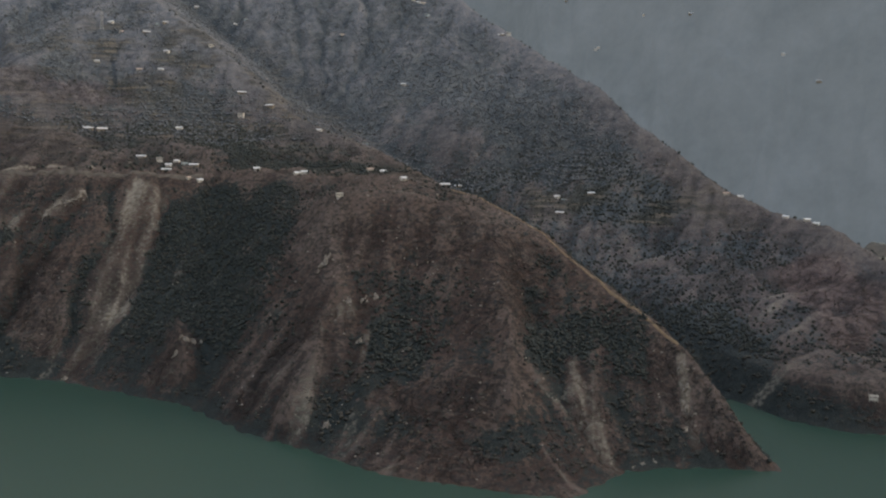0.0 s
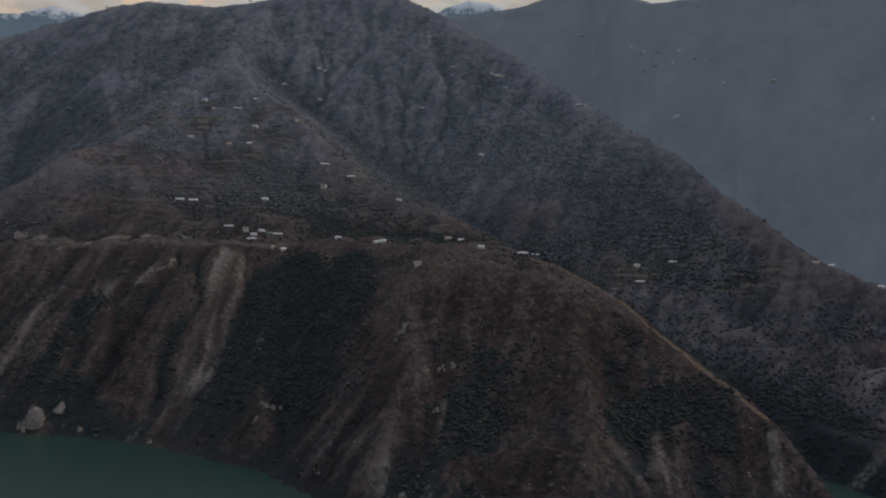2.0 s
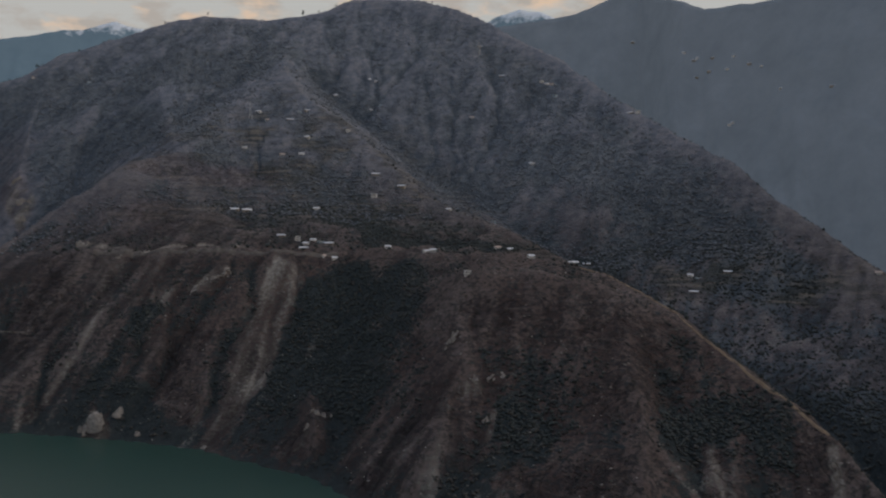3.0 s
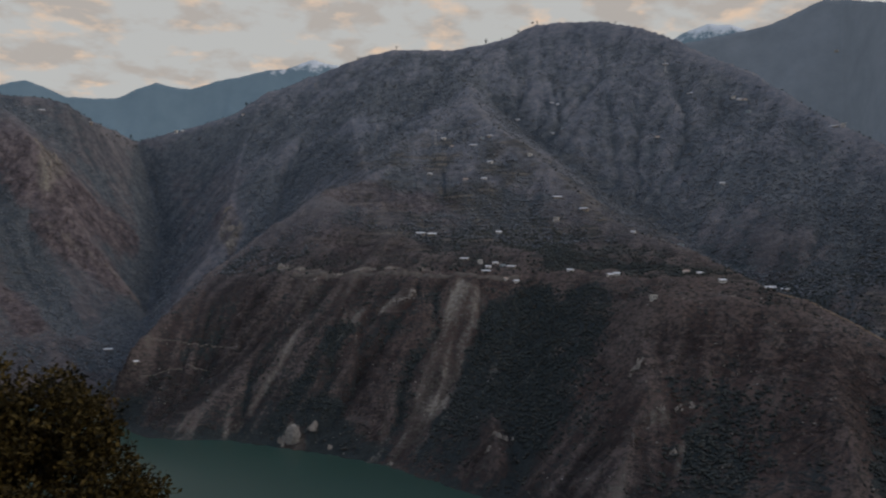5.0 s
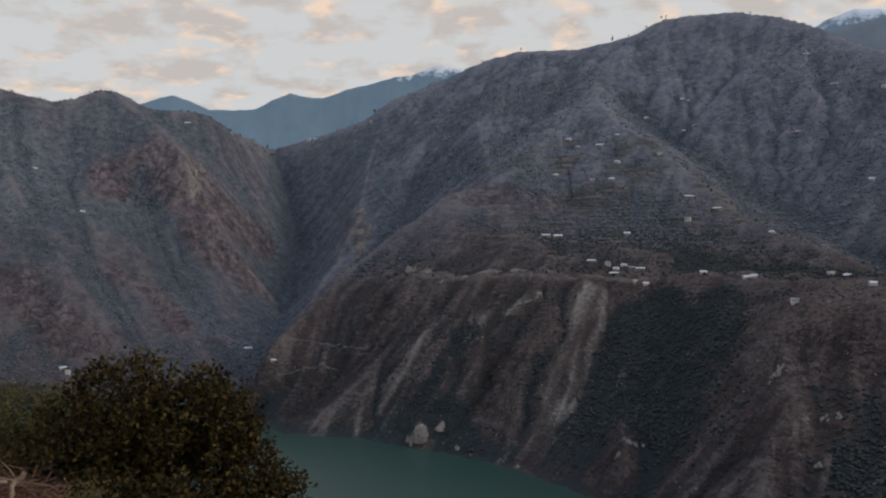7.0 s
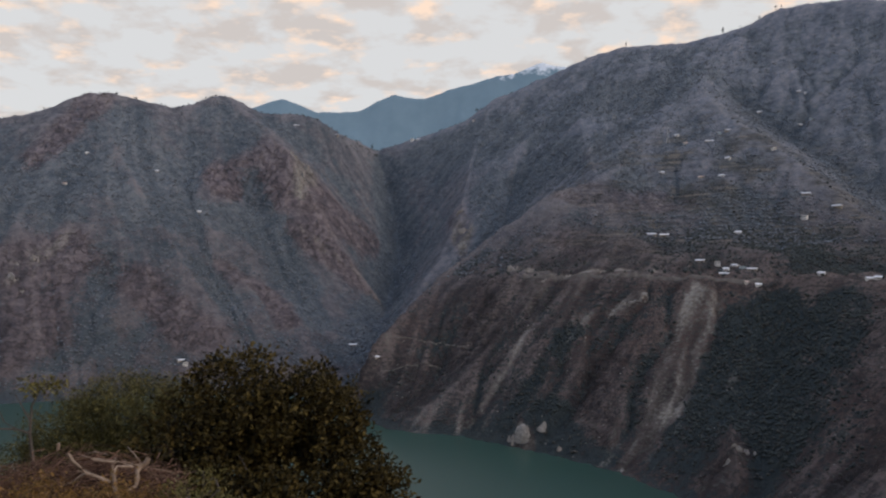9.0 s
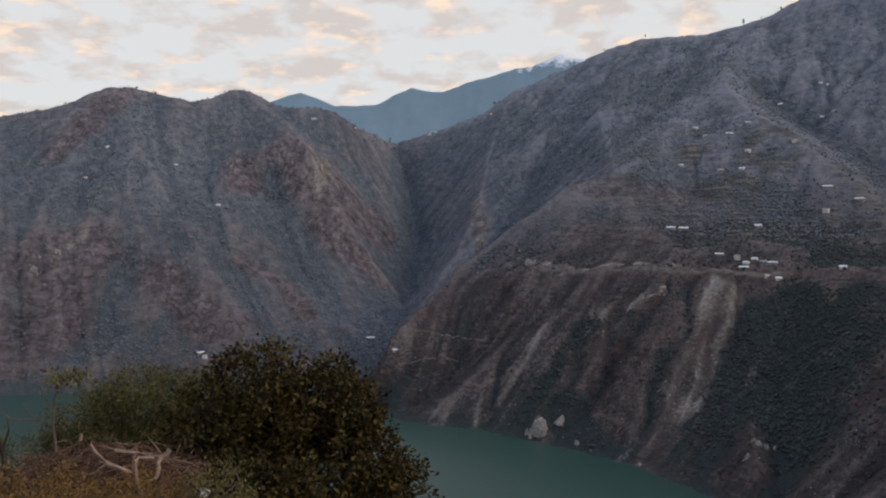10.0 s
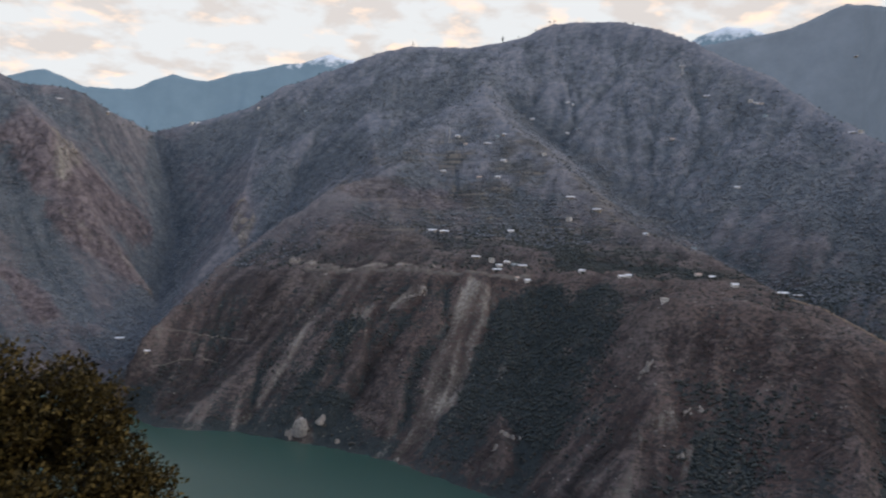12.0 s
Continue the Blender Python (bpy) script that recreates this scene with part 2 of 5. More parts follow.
SPUR_GORGE = [(-515, 2752, 779), (-509, 2396, 528), (-476, 2097, 349), (-506, 1956, 228), (-543, 1821, 127)]
GULLY_GORGE = [(-333, 2225, 435), (-333, 1891, 260), (-426, 1708, 110), (-501, 1541, 31), (-534, 1444, 10)]
CREST_WEST = [(-2705, 725, 713), (-2338, 1350, 674), (-2030, 1703, 619), (-1813, 1864, 626), (-1673, 1925, 660), (-1525, 1981, 726), (-1452, 2035, 716), (-1336, 2113, 691), (-1252, 2222, 757), (-1154, 2274, 701), (-977, 2301, 684), (-932, 2427, 640), (-925, 2749, 629)]
SPUR_WEST_A = [(-1252, 2222, 747), (-1071, 2148, 629), (-964, 2066, 546), (-805, 1972, 318), (-694, 1961, 190), (-651, 1981, 132)]
GULLY_WEST_A = [(-1039, 1996, 427), (-839, 1760, 185), (-645, 1519, 50)]
SPUR_WEST_B = [(-1525, 1981, 715), (-1323, 1820, 506), (-1117, 1695, 327), (-890, 1542, 146), (-722, 1417, 24)]
SPUR_WEST_C = [(-1813, 1864, 626), (-1353, 1513, 309), (-1181, 1358, 144), (-1048, 1249, 29)]
FAR_VALLEY = [(-4826, 851, 280), (-3021, 3600, 280), (-1539, 4229, 280), (0, 4700, 280), (1676, 4604, 280), (4244, 2450, 280)]
OWN_HILL = [(0, -2, 268), (-60, -160, 330), (-150, -500, 520), (0, -1200, 800)]
OWN_HILL_SIDES = [(420, -420, 330), (150, -120, 285), (-60, -70, 275), (-240, -60, 270), (-600, -40, 300)]
EAST_FLOOR = [(1586, 3563, 380), (1700, 2944, 220), (1993, 2375, 40), (2376, 1663, -10), (2561, 451, 0)]
WEST_FOOT = [(-1922, 515, 50), (-1490, 860, 45), (-1150, 1191, 42), (-932, 1331, 42), (-749, 1408, 42), (-635, 1425, 36)]
EAST_FOOT = [(692, 701, 34), (687, 656, 36), (690, 596, 36), (719, 542, 36), (769, 519, 36)]
RIB_MAIN = [(-92, 1748, 420), (-129, 2046, 518), (-172, 2344, 651), (-176, 2644, 814), (-171, 2885, 953)]
BED_BAY = [(583, 456, -25), (601, 513, -25), (620, 574, -25), (634, 625, -25)]
BED_WEST = [(-951, 1134, -25), (-690, 1298, -25), (-582, 1306, -25), (-505, 1263, -25), (-459, 1195, -25)]
GULLY_FOREST = [(179, 1187, 205), (155, 1079, 125), (130, 971, 58), (121, 872, 14)]
RIB_ROCK = [(101, 960, 74), (100, 894, 38)]
RIB_HEADLAND = [(272, 947, 190), (257, 842, 138), (214, 771, 78), (174, 724, 30)]
GULLY_HEADLAND = [(348, 862, 165), (314, 758, 95), (252, 674, 36), (216, 645, 10)]
GULLY_HEADLAND_B = [(438, 729, 118), (408, 641, 62), (375, 567, 22)]
RIB_HEADLAND_B = [(425, 782, 165), (384, 679, 104), (345, 598, 52)]
CREST_VALLEY_SIDE = [(1185, 3505, 1178), (1318, 3457, 1208), (1457, 3401, 1226), (1547, 3361, 1245), (1625, 3324, 1276), (1682, 3296, 1305), (1737, 3267, 1327), (1792, 3237, 1318), (1739, 2805, 1167), (1812, 2758, 1130), (1908, 2569, 1110), (2009, 2361, 1118), (2158, 2084, 1159), (2316, 1745, 1157), (2447, 1141, 1095), (2462, 434, 1034), (2364, -417, 958)]
FAR_RANGE = [(-2327, 3852, 935), (-2198, 3927, 1003), (-2057, 4002, 1047), (-1997, 4033, 1077), (-1925, 4067, 1102), (-1855, 4100, 1076), (-1758, 4143, 1035), (-1644, 4189, 1035), (-1520, 4235, 1050), (-1434, 4266, 1105), (-1352, 4292, 1141), (-1267, 4318, 1126), (-1181, 4342, 1120), (-1113, 4360, 1149), (-1036, 4379, 1177), (-937, 4401, 1199), (-856, 4418, 1230), (-772, 4433, 1251), (-694, 4446, 1258), (-626, 4456, 1285), (-570, 4464, 1309), (-530, 4469, 1317), (-477, 4475, 1303), (-385, 4484, 1290), (-278, 4491, 1233), (-111, 4499, 1148)]
FAR_SNOW_PEAK = [(1219, 4332, 1275), (1330, 4299, 1364), (1424, 4269, 1415), (1462, 4256, 1443), (1521, 4235, 1458), (1595, 4208, 1484), (1638, 4191, 1475), (1690, 4171, 1471), (1731, 4154, 1453), (1773, 4136, 1429), (1883, 4087, 1368)]

LAND_LINES = [SHORE_FAR, SHORE_HEADLAND, SHORE_NEAR, LAKE_BED, CREST_MAIN, CREST_EAST, EAST_FLOOR, VALLEY_EAST,
              ROAD_BENCH, CREST_HEADLAND, SHOULDER, SPUR_VILLAGE, SPUR_TERRACE, GULLY_VILLAGE, GULLY_TERRACE, GORGE,
              SPUR_GORGE, GULLY_GORGE, CREST_WEST, SPUR_WEST_A, GULLY_WEST_A, SPUR_WEST_B, SPUR_WEST_C, FAR_VALLEY,
              OWN_HILL, OWN_HILL_SIDES, WEST_FOOT, RIB_MAIN, EAST_FOOT, BED_BAY, BED_WEST, GULLY_FOREST, RIB_ROCK, RIB_HEADLAND, RIB_HEADLAND_B, GULLY_HEADLAND, GULLY_HEADLAND_B]
X0, Y0, CELL, NX, NY = -3640.0, -1240.0, 10.0, 728, 624


def hash01(ix, iy, seed):
    h = (ix.astype(np.int64) * 374761393 + iy.astype(np.int64) * 668265263 + seed * 1442695041) & 0xFFFFFFFF
    h = ((h ^ (h >> 13)) * 1274126177) & 0xFFFFFFFF
    return ((h ^ (h >> 16)) & 0xFFFF) / 65535.0


def value_noise(x, y, seed):
    ix, iy = np.floor(x), np.floor(y)
    fx, fy = x - ix, y - iy
    fx, fy = fx * fx * (3 - 2 * fx), fy * fy * (3 - 2 * fy)
    a, b = hash01(ix, iy, seed), hash01(ix + 1, iy, seed)
    c, d = hash01(ix, iy + 1, seed), hash01(ix + 1, iy + 1, seed)
    return (a + (b - a) * fx) * (1 - fy) + (c + (d - c) * fx) * fy


def fbm(x, y, size, octaves, seed, gain=0.5):
    """Sum of noises from about -1 to 1, of that size in metres."""
    total, amp, norm = 0.0, 1.0, 0.0
    for k in range(octaves):
        total = total + amp * (2 * value_noise(x / size + 17.3 * k, y / size - 9.1 * k, seed + k) - 1)
        norm, amp, size = norm + amp, amp * gain, size * 0.5
    return total / norm


def along(line, step):
    """Points every step metres along a line of (x, y, z)."""
    out = []
    for a, b in zip(line, line[1:]):
        n = max(1, int(math.dist(a[:2], b[:2]) / step))
        for k in range(n):
            out.append([a[i] + (b[i] - a[i]) * k / n for i in range(3)])
    out.append(list(line[-1]))
    return np.array(out, float)


def relax(lines):
    """The land between its ridges, valleys and shores: heights that run evenly from line to line, from a coarse grid to a fine one."""
    z = None
    for level in (16, 8, 4, 2, 1):
        cell, nx, ny = CELL * level, NX // level + 1, NY // level + 1
        fixed, total, weight = np.zeros((ny, nx), bool), np.zeros((ny, nx)), np.zeros((ny, nx))
        for line in lines:
            p = along(line, cell * 0.4)
            i = np.clip(np.rint((p[:, 0] - X0) / cell).astype(int), 0, nx - 1)
            j = np.clip(np.rint((p[:, 1] - Y0) / cell).astype(int), 0, ny - 1)
            np.add.at(total, (j, i), p[:, 2])
            np.add.at(weight, (j, i), 1)
        fixed = weight > 0
        goal = total / np.maximum(weight, 1)
        if z is None:
            z = np.full((ny, nx), 300.0)
        else:
            jj, ii = np.linspace(0, z.shape[0] - 1, ny), np.linspace(0, z.shape[1] - 1, nx)
            z = sample(z, *np.meshgrid(ii, jj))
        z = np.where(fixed, goal, z)
        for sweep in range(400 if level > 2 else 120):
            p = np.pad(z, 1, mode="edge")
            z = np.where(fixed, goal, 0.25 * (p[:-2, 1:-1] + p[2:, 1:-1] + p[1:-1, :-2] + p[1:-1, 2:]))
    return z


def sample(grid, i, j):
    i, j = np.clip(i, 0, grid.shape[1] - 1.001), np.clip(j, 0, grid.shape[0] - 1.001)
    i0, j0 = i.astype(int), j.astype(int)
    fi, fj = i - i0, j - j0
    top = grid[j0, i0] * (1 - fi) + grid[j0, i0 + 1] * fi
    low = grid[j0 + 1, i0] * (1 - fi) + grid[j0 + 1, i0 + 1] * fi
    return top * (1 - fj) + low * fj


def runnels(z, seed, steps, width, cell=CELL):
    """Noise drawn out along the fall of the land: gullies and scree tracks. steps in cells, width in metres."""
    ny, nx = z.shape
    j, i = np.mgrid[0:ny, 0:nx].astype(float)
    rough = fbm(i * cell, j * cell, width, 2, seed)
    gj, gi = np.gradient(z)
    size = np.hypot(gi, gj) + 0.03 * cell
    gi, gj = gi / size, gj / size
    total = rough.copy()
    for way in (1, -1):
        a, b = i.copy(), j.copy()
        for k in range(steps):
            di, dj = sample(gi, a, b), sample(gj, a, b)
            a, b = a + way * di, b + way * dj
            total += sample(rough, a, b)
    total -= total.mean()
    return np.clip(total / total.std() / 2, -1.5, 1.5)


def erode(z, hold, cell, rounds, bite, least=0.0):
    """Streams cut into the slopes: each round finds the way down from every cell, gathers the water and lowers the beds; hold keeps the known lines."""
    ny, nx = z.shape
    z = z.copy()
    flat = np.arange(ny * nx).reshape(ny, nx)
    for _ in range(rounds):
        best, to = np.zeros((ny, nx)), flat.copy()
        for dj in (-1, 0, 1):
            for di in (-1, 0, 1):
                if di or dj:
                    far = cell * math.hypot(di, dj)
                    a = (slice(max(0, -dj), ny - max(0, dj)), slice(max(0, -di), nx - max(0, di)))
                    b = (slice(max(0, dj), ny + min(0, dj)), slice(max(0, di), nx + min(0, di)))
                    fall = (z[a] - z[b]) / far
                    better = fall > best[a]
                    best[a] = np.where(better, fall, best[a])
                    to[a] = np.where(better, flat[b], to[a])
        order = np.argsort(z, axis=None)
        order = order[z.ravel()[order] > least]
        down = to.ravel().tolist()
        water = [1.0] * (ny * nx)
        for i in order[::-1].tolist():
            j = down[i]
            if j != i:
                water[j] += water[i]
        cut = (bite * np.minimum(np.array(water), 4000.0) ** 0.5 * (1 - hold.ravel())).tolist()
        h = z.ravel().tolist()
        for i in order.tolist():
            j = down[i]
            if j != i:
                h[i] = (h[i] + cut[i] * h[j]) / (1 + cut[i])
        z = np.array(h).reshape(ny, nx)
        p = np.pad(z, 1, mode="edge")
        soft = 0.25 * (p[:-2, 1:-1] + p[2:, 1:-1] + p[1:-1, :-2] + p[1:-1, 2:])
        z = z + 0.3 * (1 - hold) * (soft - z)
    return z


def on_lines(x0, y0, cell, shape):
    """1 in the cells that the plan's lines cross."""
    hold = np.zeros(shape)
    for line in LAND_LINES:
        p = along(line, cell * 0.4)
        i, j = np.rint((p[:, 0] - x0) / cell).astype(int), np.rint((p[:, 1] - y0) / cell).astype(int)
        ok = (i >= 0) & (j >= 0) & (i < shape[1]) & (j < shape[0])
        hold[j[ok], i[ok]] = 1
    return hold


def smoothed(z, times):
    for _ in range(times):
        p = np.pad(z, 1, mode="edge")
        z = 0.25 * (p[:-2, 1:-1] + p[2:, 1:-1] + p[1:-1, :-2] + p[1:-1, 2:])
    return z


BASE = relax(LAND_LINES)
LINE_POINTS = np.concatenate([along(l, 40) for l in LAND_LINES])[:, :2]
COARSE = 4
gx, gy = np.meshgrid(X0 + CELL * COARSE * np.arange(NX // COARSE + 1), Y0 + CELL * COARSE * np.arange(NY // COARSE + 1))
FREE = np.full(gx.shape, 1e9)
for lx, ly in LINE_POINTS:
    FREE = np.minimum(FREE, (gx - lx) ** 2 + (gy - ly) ** 2)
FREE = np.sqrt(FREE)
gx, gy = np.meshgrid(X0 + CELL * np.arange(NX + 1), Y0 + CELL * np.arange(NY + 1))
loose = np.clip(sample(FREE, (gx - X0) / CELL / COARSE, (gy - Y0) / CELL / COARSE) / 130, 0, 1) * np.clip(BASE / 40, 0, 1)
loose = loose * (1 - 0.35 * np.clip((gy - 1700) / 500, 0, 1) * (gx > -600))
hold = np.maximum(on_lines(X0, Y0, CELL, BASE.shape), gy < 380)
LANDFORM = erode(BASE + loose * (52 * fbm(gx, gy, 330, 5, 5, 0.55) + 8 * fbm(gx, gy, 70, 3, 6)), hold, CELL, 6, 0.009)
SPINE = np.clip((LANDFORM - smoothed(LANDFORM, 50)) / 9, -1.5, 1.5)       # ridges over 0, gullies under


class Tract:
    """A stretch of the slopes in finer steps: small gullies, ribs and slide tracks."""

    def __init__(self, x0, y0, cell, nx, ny, seed):
        self.x0, self.y0, self.cell, self.nx, self.ny = x0, y0, cell, nx, ny
        k = cell / 4
        x, y = np.meshgrid(x0 + cell * np.arange(nx), y0 + cell * np.arange(ny))
        z = sample(LANDFORM, (x - X0) / CELL, (y - Y0) / CELL)
        rise = np.clip(z / 30, 0, 1) * (7 * fbm(x, y, 80 * k, 4, seed, 0.6) + 1.5 * k * fbm(x, y, 16 * k, 2, seed + 1))
        self.form = erode(z + rise, on_lines(x0, y0, cell, x.shape), cell, 4, 0.014)
        self.cleft = np.clip((self.form - smoothed(self.form, 30)) / (3 * k), -1.5, 1.5)
        self.tracks = runnels(self.form, seed + 29, 26, 11 * k, cell)
        self.threads = runnels(self.form, seed + 30, 16, 6 * k, cell)

    def share(self, x, y):
        i, j = (x - self.x0) / self.cell, (y - self.y0) / self.cell
        edge = np.minimum(np.minimum(i, self.nx - 1 - i), np.minimum(j, self.ny - 1 - j))
        return i, j, np.clip(edge / 20, 0, 1)


TRACTS = [Tract(-900, 420, 4.0, 500, 320, 8), Tract(-1950, 950, 6.0, 250, 300, 108), Tract(-760, 1560, 6.0, 310, 240, 208)]


def detail(x, y):
    """Slide tracks, finer threads and clefts at each point."""
    out = [np.zeros(x.shape) for _ in range(3)]
    for tract in TRACTS:
        i, j, w = tract.share(x, y)
        for total, grid in zip(out, (tract.tracks, tract.threads, tract.cleft)):
            total += w * (sample(grid, i, j) - total)
    return out


def near_ground(x, y):
    """The hillside under the camera: a worn shoulder with a low bank to the north-west, then a steep fall."""
    s = np.clip((-0.8 - x) / 2.2, 0, 1)
    edge = 1.6 + 3.9 * s * s * (3 - 2 * s)
    fall = np.maximum(0, np.hypot(x, y) - edge) * np.clip((y + 3) / 6, 0, 1)
    back = np.maximum(0, -1.5 - y)
    return 268.3 - 0.8 * (np.sqrt(fall * fall + 0.5) - 0.707) + 0.3 * back + 0.06 * fbm(x, y, 1.4, 4, 91)


def terraced(x, y, z):
    """Where the slope is cut into fields: round the villages and the spur above the road."""
    spots = ((-80, 1750, 420, 330), (330, 1560, 330, 260), (650, 1180, 330, 200), (850, 980, 260, 260), (300, 2000, 300, 300))
    f = sum(np.exp(-((x - a) / c) ** 2 - ((y - b) / d) ** 2) for a, b, c, d in spots)
    return np.clip(f + 0.5 * fbm(x, y, 210, 3, 87) - 0.35, 0, 1) * (z > 150)


def height(x, y):
    x, y = np.asarray(x, float), np.asarray(y, float)
    i, j = (x - X0) / CELL, (y - Y0) / CELL
    z = sample(LANDFORM, i, j)
    for tract in TRACTS:
        ti, tj, w = tract.share(x, y)
        z = z + w * (sample(tract.form, ti, tj) - z)
    free = np.clip(sample(FREE, i / COARSE, j / COARSE) / 90, 0.0, 1.0)
    away = np.hypot(x, y)
    far = np.clip((away - 60) / 250, 0, 1)
    dry = np.clip((z + 2) / 30, 0, 1)
    run, thread, _ = detail(x, y)
    rough = (1 - 0.3 * np.clip((away - 1400) / 300, 0, 1)) * (2.4 * run + 1.0 * thread) + 2.2 * fbm(x, y, 34, 4, 41)
    rough = rough - 15 * np.clip((away - 1400) / 400, 0, 1) * (0.2 + 0.8 * free) * (np.abs(fbm(x, y, 110, 4, 301, 0.6)) - 0.15)
    z = z + rough * far * (0.12 + 0.88 * dry)
    field = terraced(x, y, z)
    step = 8.0
    t = z / step + 0.25 * fbm(x, y, 130, 2, 83)
    ledge = np.floor(t) + np.clip((t - np.floor(t) - 0.55) / 0.45, 0, 1)
    z = z + 0.5 * field * (ledge - t + 0.2) * step
    mix = np.clip((np.hypot(x, y) - 14) / 60, 0, 1)
    mix = mix * mix * (3 - 2 * mix)
    return near_ground(x, np.maximum(y, -60)) * (1 - mix) + z * mix


def far_shape(crest, seed):
    """A mountain wall under a crest line: ribs and gullies falling towards the lake, and a short back."""
    p = along(crest, 12)
    u = np.concatenate([[0], np.cumsum(np.hypot(np.diff(p[:, 0]), np.diff(p[:, 1])))])
    crest_z = p[:, 2] + 4 * fbm(u, 0 * u, 90, 3, seed) + 4 * fbm(u, 0 * u, 30, 3, seed + 1)
    k = np.linspace(-0.35, 1, 120)[:, None]                    # behind the crest, then down towards the lake
    out = np.where(k < 0, 1 - k * 0.28, 1 - k * 0.2)
    x, y = p[None, :, 0] * out, p[None, :, 1] * out
    z = crest_z[None] * (1 - 0.92 * np.abs(k) ** 0.9) + 150 * np.minimum(1, np.abs(k) * 4) * fbm(x, y, 420, 5, seed + 3) * (1 - np.abs(k) * 0.6)
    rib = np.abs(fbm(u[None] + 140 * fbm(x, y, 500, 2, seed + 9), 300 * k + 0 * u[None], 330, 5, seed + 11))
    return x, y, z - 270 * rib * np.minimum(1, np.abs(k) * 3)


# woods and bare ground along the slopes: (x, y, half-width) along each stretch
WOODS_WEST = [
    [(-1403, 1940, 86), (-1271, 1828, 127), (-1463, 1663, 110), (-1142, 1759, 74), (-1006, 1856, 52), (-911, 1922, 21)],
    [(-1235, 2172, 63), (-1115, 2123, 60), (-969, 2284, 36), (-913, 2596, 28)],
    [(-1015, 1966, 35), (-904, 1873, 41), (-786, 1784, 42), (-706, 1665, 34)],
    [(-1046, 1658, 33), (-969, 1629, 30), (-850, 1567, 28)],
    [(-1178, 1547, 30), (-1078, 1452, 26), (-1026, 1347, 24)],
    [(-862, 2659, 52), (-743, 2378, 46), (-676, 2138, 35), (-613, 1785, 54), (-589, 1570, 48)]]
WOODS_UPPER = [
    [(-756, 2683, 70), (-527, 2550, 102), (-296, 2460, 124), (-77, 2456, 124), (101, 2470, 107)],
    [(-414, 2243, 65), (-344, 2066, 52), (-306, 1538, 22), (-379, 1467, 24), (-399, 1379, 20)],
    [(-268, 2231, 80), (-91, 2050, 88), (-19, 1739, 37)],
    [(112, 1496, 32), (177, 1667, 60), (243, 1439, 52), (259, 1225, 27)],
    [(560, 1730, 77), (739, 1767, 96), (815, 1512, 85), (860, 1316, 67), (875, 1122, 61)],
    [(350, 1256, 37), (476, 1179, 18), (712, 1361, 44)]]
WOODS_LOWER = [
    [(150, 1150, 40), (125, 1075, 34), (90, 1000, 28), (55, 960, 18)],
    [(215, 1060, 40), (165, 1010, 40), (120, 960, 34), (100, 930, 14)],
    [(125, 1162, 25), (90, 1071, 25), (48, 1005, 18), (18, 976, 9)],
    [(176, 1164, 42), (178, 1086, 47), (186, 952, 42), (243, 1116, 36), (158, 921, 17)],
    [(-104, 1229, 23), (-148, 1166, 19), (-184, 1132, 15)],
    [(-133, 1112, 24), (-96, 1055, 14)],
    [(174, 1156, 42), (203, 1024, 34), (155, 996, 40), (93, 973, 25), (105, 920, 17)]]
WOODS_HEADLAND = [
    [(278, 747, 20), (287, 708, 22), (240, 707, 11)],
    [(357, 652, 27), (406, 649, 17), (476, 665, 24), (515, 652, 24), (484, 609, 20)],
    [(350, 584, 15), (322, 563, 13), (189, 724, 14), (201, 688, 9)],
    [(737, 794, 39), (689, 673, 35), (669, 597, 26), (677, 553, 17)]]
BARE_WEST = [
    [(-1096, 1958, 64), (-1011, 2024, 80), (-865, 2039, 79), (-807, 2105, 64), (-768, 2184, 43)],
    [(-891, 1931, 21), (-802, 1928, 36), (-728, 1939, 41), (-651, 1962, 12)],
    [(-1316, 1414, 82), (-1259, 1518, 70), (-1180, 1325, 88), (-1163, 1235, 60)],
    [(-1186, 1520, 41), (-1078, 1530, 53), (-971, 1496, 51), (-881, 1458, 48)],
    [(-947, 1693, 33), (-849, 1702, 35), (-750, 1611, 30)],
    [(-1514, 1964, 46), (-1512, 1866, 48), (-1513, 1740, 43)],
    [(-502, 2160, 25), (-450, 2035, 30), (-431, 1949, 11)]]
BARE_MAIN = [
    [(-258, 1395, 26), (-270, 1306, 44), (-327, 1262, 43), (-361, 1214, 33)],
    [(-49, 1147, 25), (-70, 1107, 32), (-37, 1049, 18)],
    [(-157, 1688, 29), (-41, 1684, 53), (60, 1692, 41)],
    [(-141, 1529, 44), (-53, 1431, 41), (24, 1444, 27)]]
BARE_HEADLAND = [
    [(279, 883, 26), (347, 858, 40), (416, 805, 39), (432, 728, 30), (359, 703, 25)],
    [(269, 791, 14), (217, 781, 15), (174, 800, 14), (141, 779, 18)],
    [(261, 670, 27), (306, 618, 31), (241, 618, 25), (284, 562, 24)],
    [(431, 637, 8), (417, 586, 16), (404, 541, 17)],
    [(511, 593, 15), (506, 538, 16), (514, 502, 13)],
    [(902, 771, 42), (870, 682, 40), (787, 611, 22)],
    [(74, 917, 20), (103, 910, 9)]]
